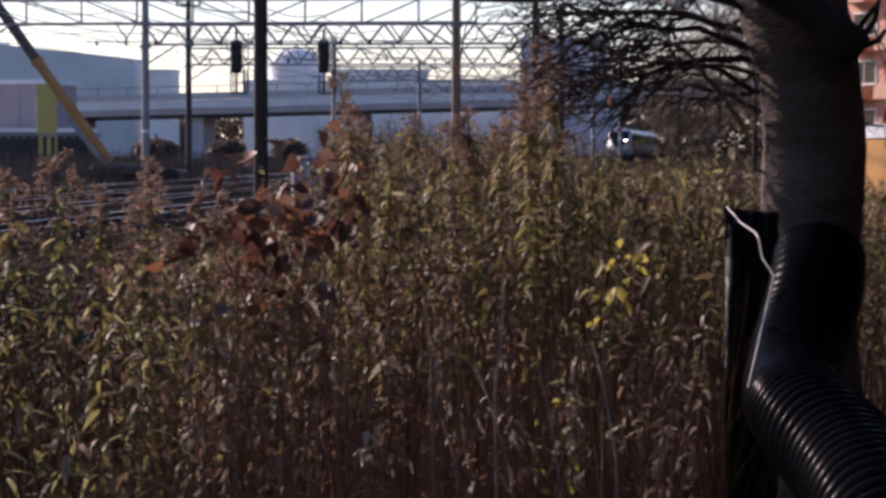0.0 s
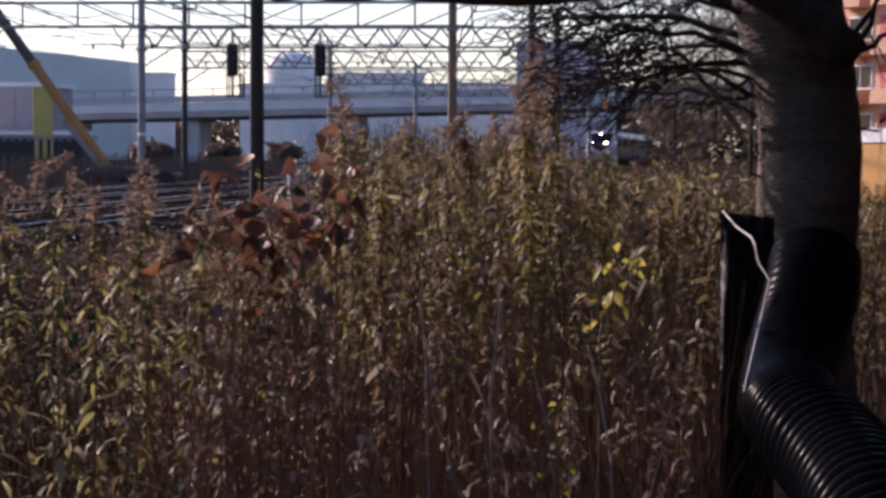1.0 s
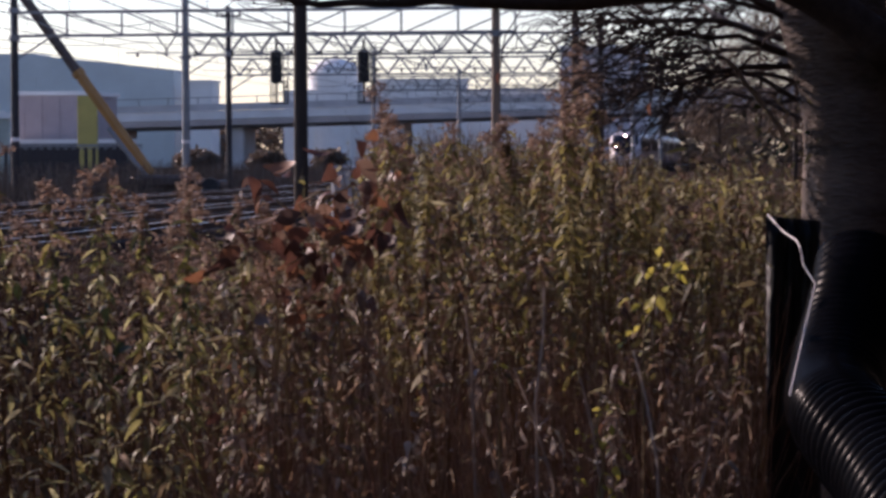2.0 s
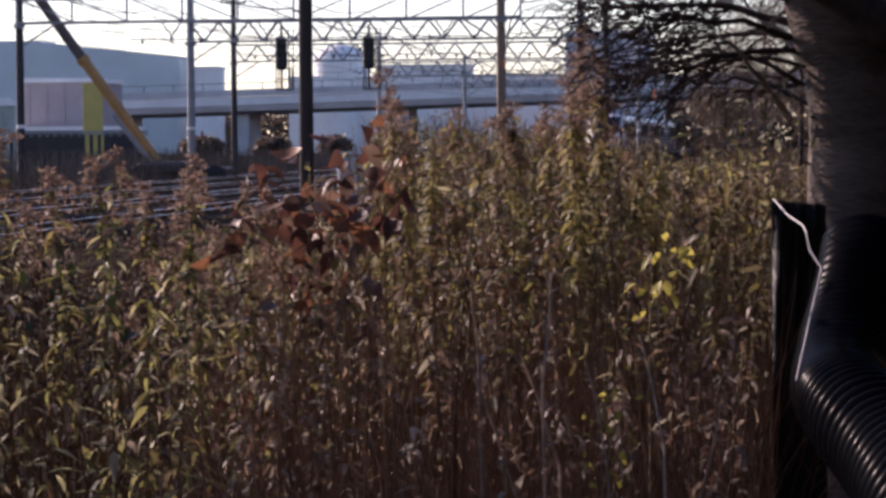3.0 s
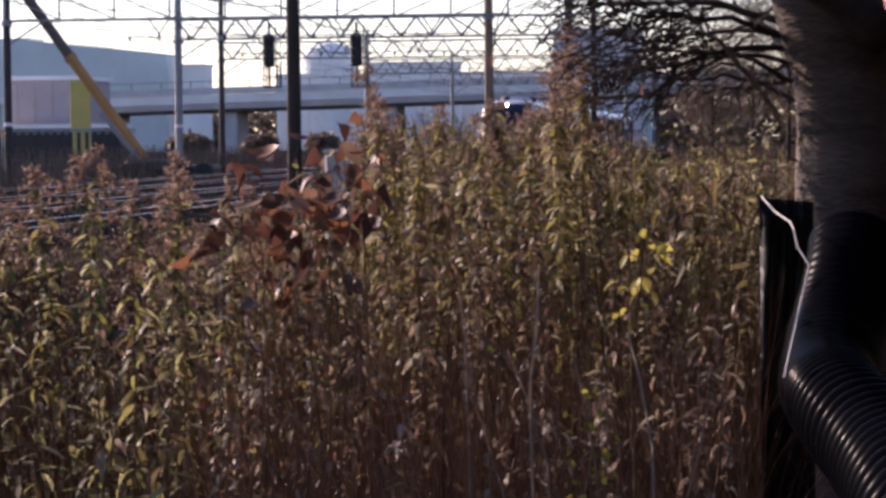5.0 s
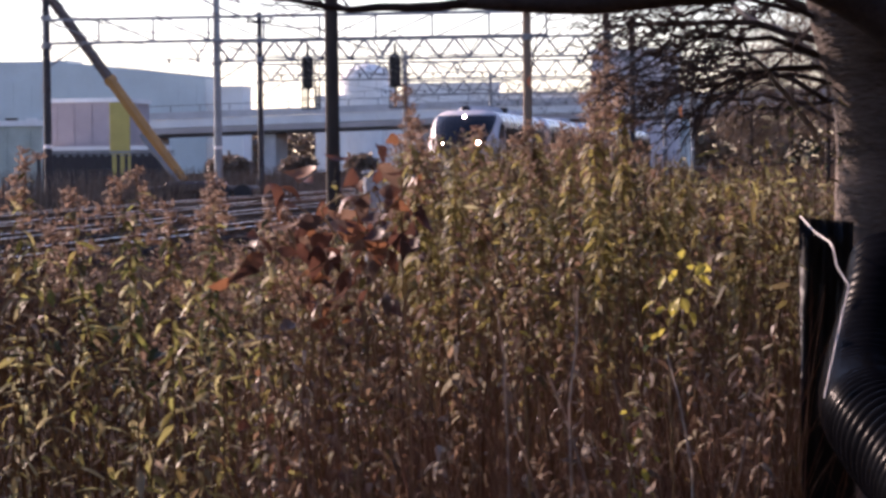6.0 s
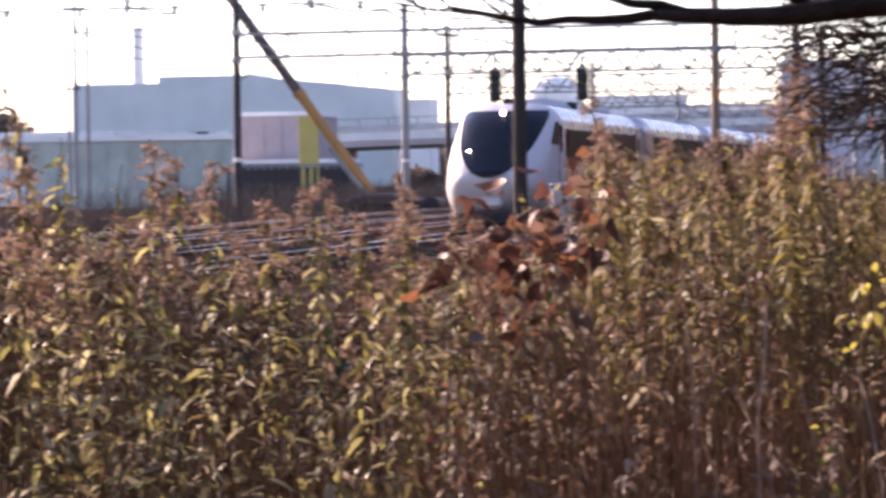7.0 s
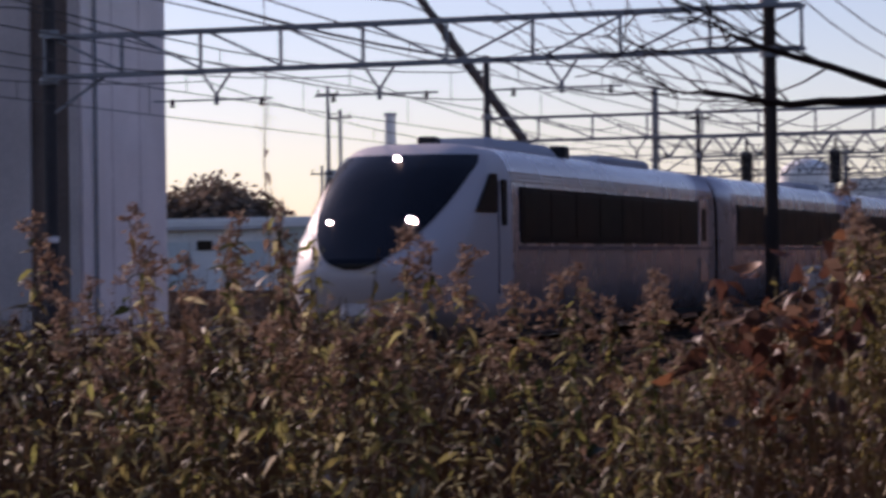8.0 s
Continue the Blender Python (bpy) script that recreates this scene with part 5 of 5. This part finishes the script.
vine("evergreen_shrub", "small evergreen shrub with dark glossy leaves", [(15.6, -3.0), (15.3, -3.6), (15.7, -4.4), (15.2, -5.2)], 9.4, 24, GLOSSY, 0.9, 0.08)
vine("evergreen_shrub", "small evergreen shrub with dark glossy leaves", [(24.2, -2.0), (24.5, -3.0), (24.0, -4.2)], 9.2, 24, GLOSSY, 1.0, 0.08)
for k, (az, el, lean) in enumerate(((4.4, -5.0, 0.5), (3.2, -4.4, 0.55), (5.2, -3.0, -0.2), (7.0, -3.4, 0.2), (1.4, -6.0, -0.6), (9.3, -6.3, 0.4), (5.9, -4.8, 0.9), (6.9, -5.4, 0.9))):
    p, q = at(az, el, 7.4), at(az - lean, el - 2.6, 7.35)
    stalk = part("pale_stalk", tubed([p + Vector((0.03, 0, -0.005)), p, p.lerp(q, 0.4) + Vector((0.008, 0, 0)), q, Vector((q.x + 0.02, q.y, -0.05))], [0.0025, 0.0035, 0.004, 0.0045, 0.0045], 5), PALE_LEAF)
    tagged(stalk, "thin pale dry grass stalk leaning among weeds", "stalk", "pale stalks")


spare = [o for o in scene.objects if o.name == "bare_tree"][0]
for az, el in ((2.8, 1.15), (6.2, 1.85)):
    p = at(az, el, 8.4) - spare.location
    part("hanging_twig", tubed([p, p + Vector((0.02, 0, 0.12)), p + Vector((0.12, 0.1, 0.3))], 0.0025, 5), TWIG, spare)
    set_leaf(BROAD[0], spare, p, 1.2, -1.3, 0.3, 0.45)


def far_tree(az, d, h, w, label="dense brownish autumn tree beyond the depot", bare=False):
    p = at(az, 0, d)
    t = thing("far_tree", label, "tree", "far trees", (p.x, p.y, 0))
    part("trunk", tubed([(0, 0, -0.4), (0.1, 0, h * 0.4), (0, 0.1, h * 0.8)], [0.012 * h, 0.009 * h, 0.03], 8), TWIG, t)
    for k in range(5):
        a = k * 1.3
        part("limb", tubed([(0, 0, h * 0.35 + k * 0.4), (math.cos(a) * w * 0.6, math.sin(a) * w * 0.6, h * 0.7)], [0.07, 0.02], 6), TWIG, t)
    n = 2600
    a, r = nr.uniform(0, math.tau, n), nr.uniform(0.3, 1, n) ** 0.5
    lump = 1 + 0.28 * np.sin(a * 3 + h) * np.cos(a * 5 + w)
    z = nr.uniform(-1, 1, n)
    k = np.sqrt(1 - z * z) * r * w * lump
    base = np.stack([np.cos(a) * k, np.sin(a) * k, h * 0.58 + z * r * h * 0.42 * lump], 1)
    v, f = leaves_mesh(base, rand_dirs(n, 0.2), rand_up(n, 0.8), nr.uniform(0.35, 0.8, n), nr.uniform(0.25, 0.5, n), nr.normal(0.2, 0.3, n))
    if bare:
        v, f = leaves_mesh(base, rand_dirs(n, 0.5), rand_up(n, 0.8), nr.uniform(0.5, 1.3, n), nr.uniform(0.025, 0.06, n), nr.normal(0.1, 0.2, n))
    flat_mesh("crown", v, f, WOOD_LEAF, t)


for az, d, h, w in ((24.3, 200, 6.8, 2.8), (23.7, 205, 7.8, 3.2), (23.1, 200, 8.4, 3.4), (22.5, 204, 7.4, 3.0), (22.0, 206, 5.8, 2.4)):
    far_tree(az, d, h, w)
for k in range(5):
    far_tree(14.6 - k * 1.5 + rng.uniform(-0.2, 0.2), 215 + rng.uniform(-30, 30), rng.uniform(1.2, 2.0), rng.uniform(1.0, 2.0), "brown dry shrub on the bank beyond the tracks")
for az, h, w in ((-0.4, 12.5, 2.6), (0.4, 10.5, 2.3), (1.3, 7.5, 2.0)):
    far_tree(az, 130 + h, h, w, "bare grey brown tree far along the line", True)
vine("ivy_sprig", "sprig of dull green ivy leaves against the trunk", [(0.1, 1.3), (-0.25, 0.9), (0.2, 0.5), (-0.3, 0.2), (-0.1, -0.5)], 8.75, 34, LANCE + GLOSSY, 0.5, 0.05)
vine("ivy_sprig", "sprawling sprig of pale olive leaves beside the trunk", [(1.5, -0.1), (1.1, -0.4), (0.6, -0.1), (0.3, -0.5), (0.1, -0.9)], 8.6, 60, FINE + LANCE[:1], 0.75, 0.07)
depot = [o for o in scene.objects if o.name == "white_depot"][0]
for i in range(11):
    x = -127 + i * 6
    part("roller_door", boxed(x, x + 3.4, 171.85, 171.95, -0.1, 3.2), BLUE_WALL, depot)
    part("vent_window", boxed(x + 4.0, x + 5.2, 171.85, 171.95, 2.6, 3.3), GLASS, depot)
part("eave", boxed(-130.6, -61.4, 171.2, 172, 4.1, 4.35), CONCRETE, depot)


def bank_grass():
    """Dry grass on the far bank of the tracks, and a taller stand round the crane."""
    n = 5200
    y = 70 + 140 * nr.uniform(0, 1, n)
    x = -33 - 5 * nr.uniform(0, 1, n)
    hgt = nr.uniform(0.5, 1.5, n) * (0.7 + 0.5 * np.sin(y * 0.35))
    m = 2600
    y, x = np.append(y, nr.uniform(88, 150, m)), np.append(x, nr.uniform(-33, -27.6, m))
    hgt = np.append(hgt, nr.uniform(0.6, 1.75, m))
    n += m
    foot = np.stack([x, y, np.full(n, -0.36)], 1)
    tip = foot + np.stack([nr.normal(0, 0.25, n), nr.normal(0, 0.2, n), hgt], 1)
    v, f = stems_mesh(foot, tip, nr.normal(0, 0.06, (n, 3)), nr.uniform(0.012, 0.03, n))
    tagged(flat_mesh("bank_grass", v, f, DRY_GRASS), "tan dry grass on the bank beyond the tracks", "grass", kind="stuff")


bank_grass()


def far_woods():
    """Uneven belt of bare woods along the horizon."""
    n = 20000
    x = nr.uniform(-190, 70, n)
    top = 6.5 + 2.0 * np.sin(x * 0.11) + 1.4 * np.sin(x * 0.37 + 1) + 0.9 * np.sin(x * 0.9)
    top += np.where(x > -42, 4.5, 0)
    base = np.stack([x, nr.uniform(490, 510, n), nr.uniform(-0.3, 1, n) * np.maximum(top, 3)], 1)
    v, f = leaves_mesh(base, rand_dirs(n, 0.4), rand_up(n, 0.8), nr.uniform(1.2, 2.8, n), nr.uniform(0.7, 1.5, n), nr.normal(0.2, 0.3, n))
    tagged(flat_mesh("far_woods", v, f, WOOD_LEAF), "belt of brownish autumn woods along the horizon", "woods", kind="stuff")


far_woods()


# ---- motion of the train and sway of the weeds ----
def motions():
    rows = [0.0, 0.1, 0.5, 1, 1.5, 2, 2.5, 3, 3.5, 4, 4.5, 5, 5.5, 6, 6.5, 7, 7.5, 7.9, 8.0]
    walk(train, [(t, pose(-14.15, 38.0 + 31.2 * (8.0 - t) + 0.33 * (8.0 - t) ** 2, 0)) for t in rows])
    # a slow gust that leans the stalks over from the fourth second on
    gust = [(0.0, 0.0), (1.0, -0.2), (2.0, 0.2), (3.5, 0.1), (4.0, 0.75), (4.5, 1.2), (6.0, 1.5), (7.0, 1.15), (8.0, 0.8)]
    breeze = random.Random(8)
    for ob in [o for o in scene.objects if o.parent is None and o.name.split(".")[0] in ("tall_weed", "yellow_vine", "rust_vine")]:
        give, beat = (1.0, 0.0) if "vine" in ob.name else (breeze.uniform(0.2, 0.7), breeze.uniform(0.1, 0.4))
        at_home, start = ob.location.copy(), breeze.uniform(0, 6)
        walk(ob, [(t, pose(*at_home, 0, -(give * lean + beat * math.sin(start + 2.6 * t)), 0)) for t, lean in gust])


motions()
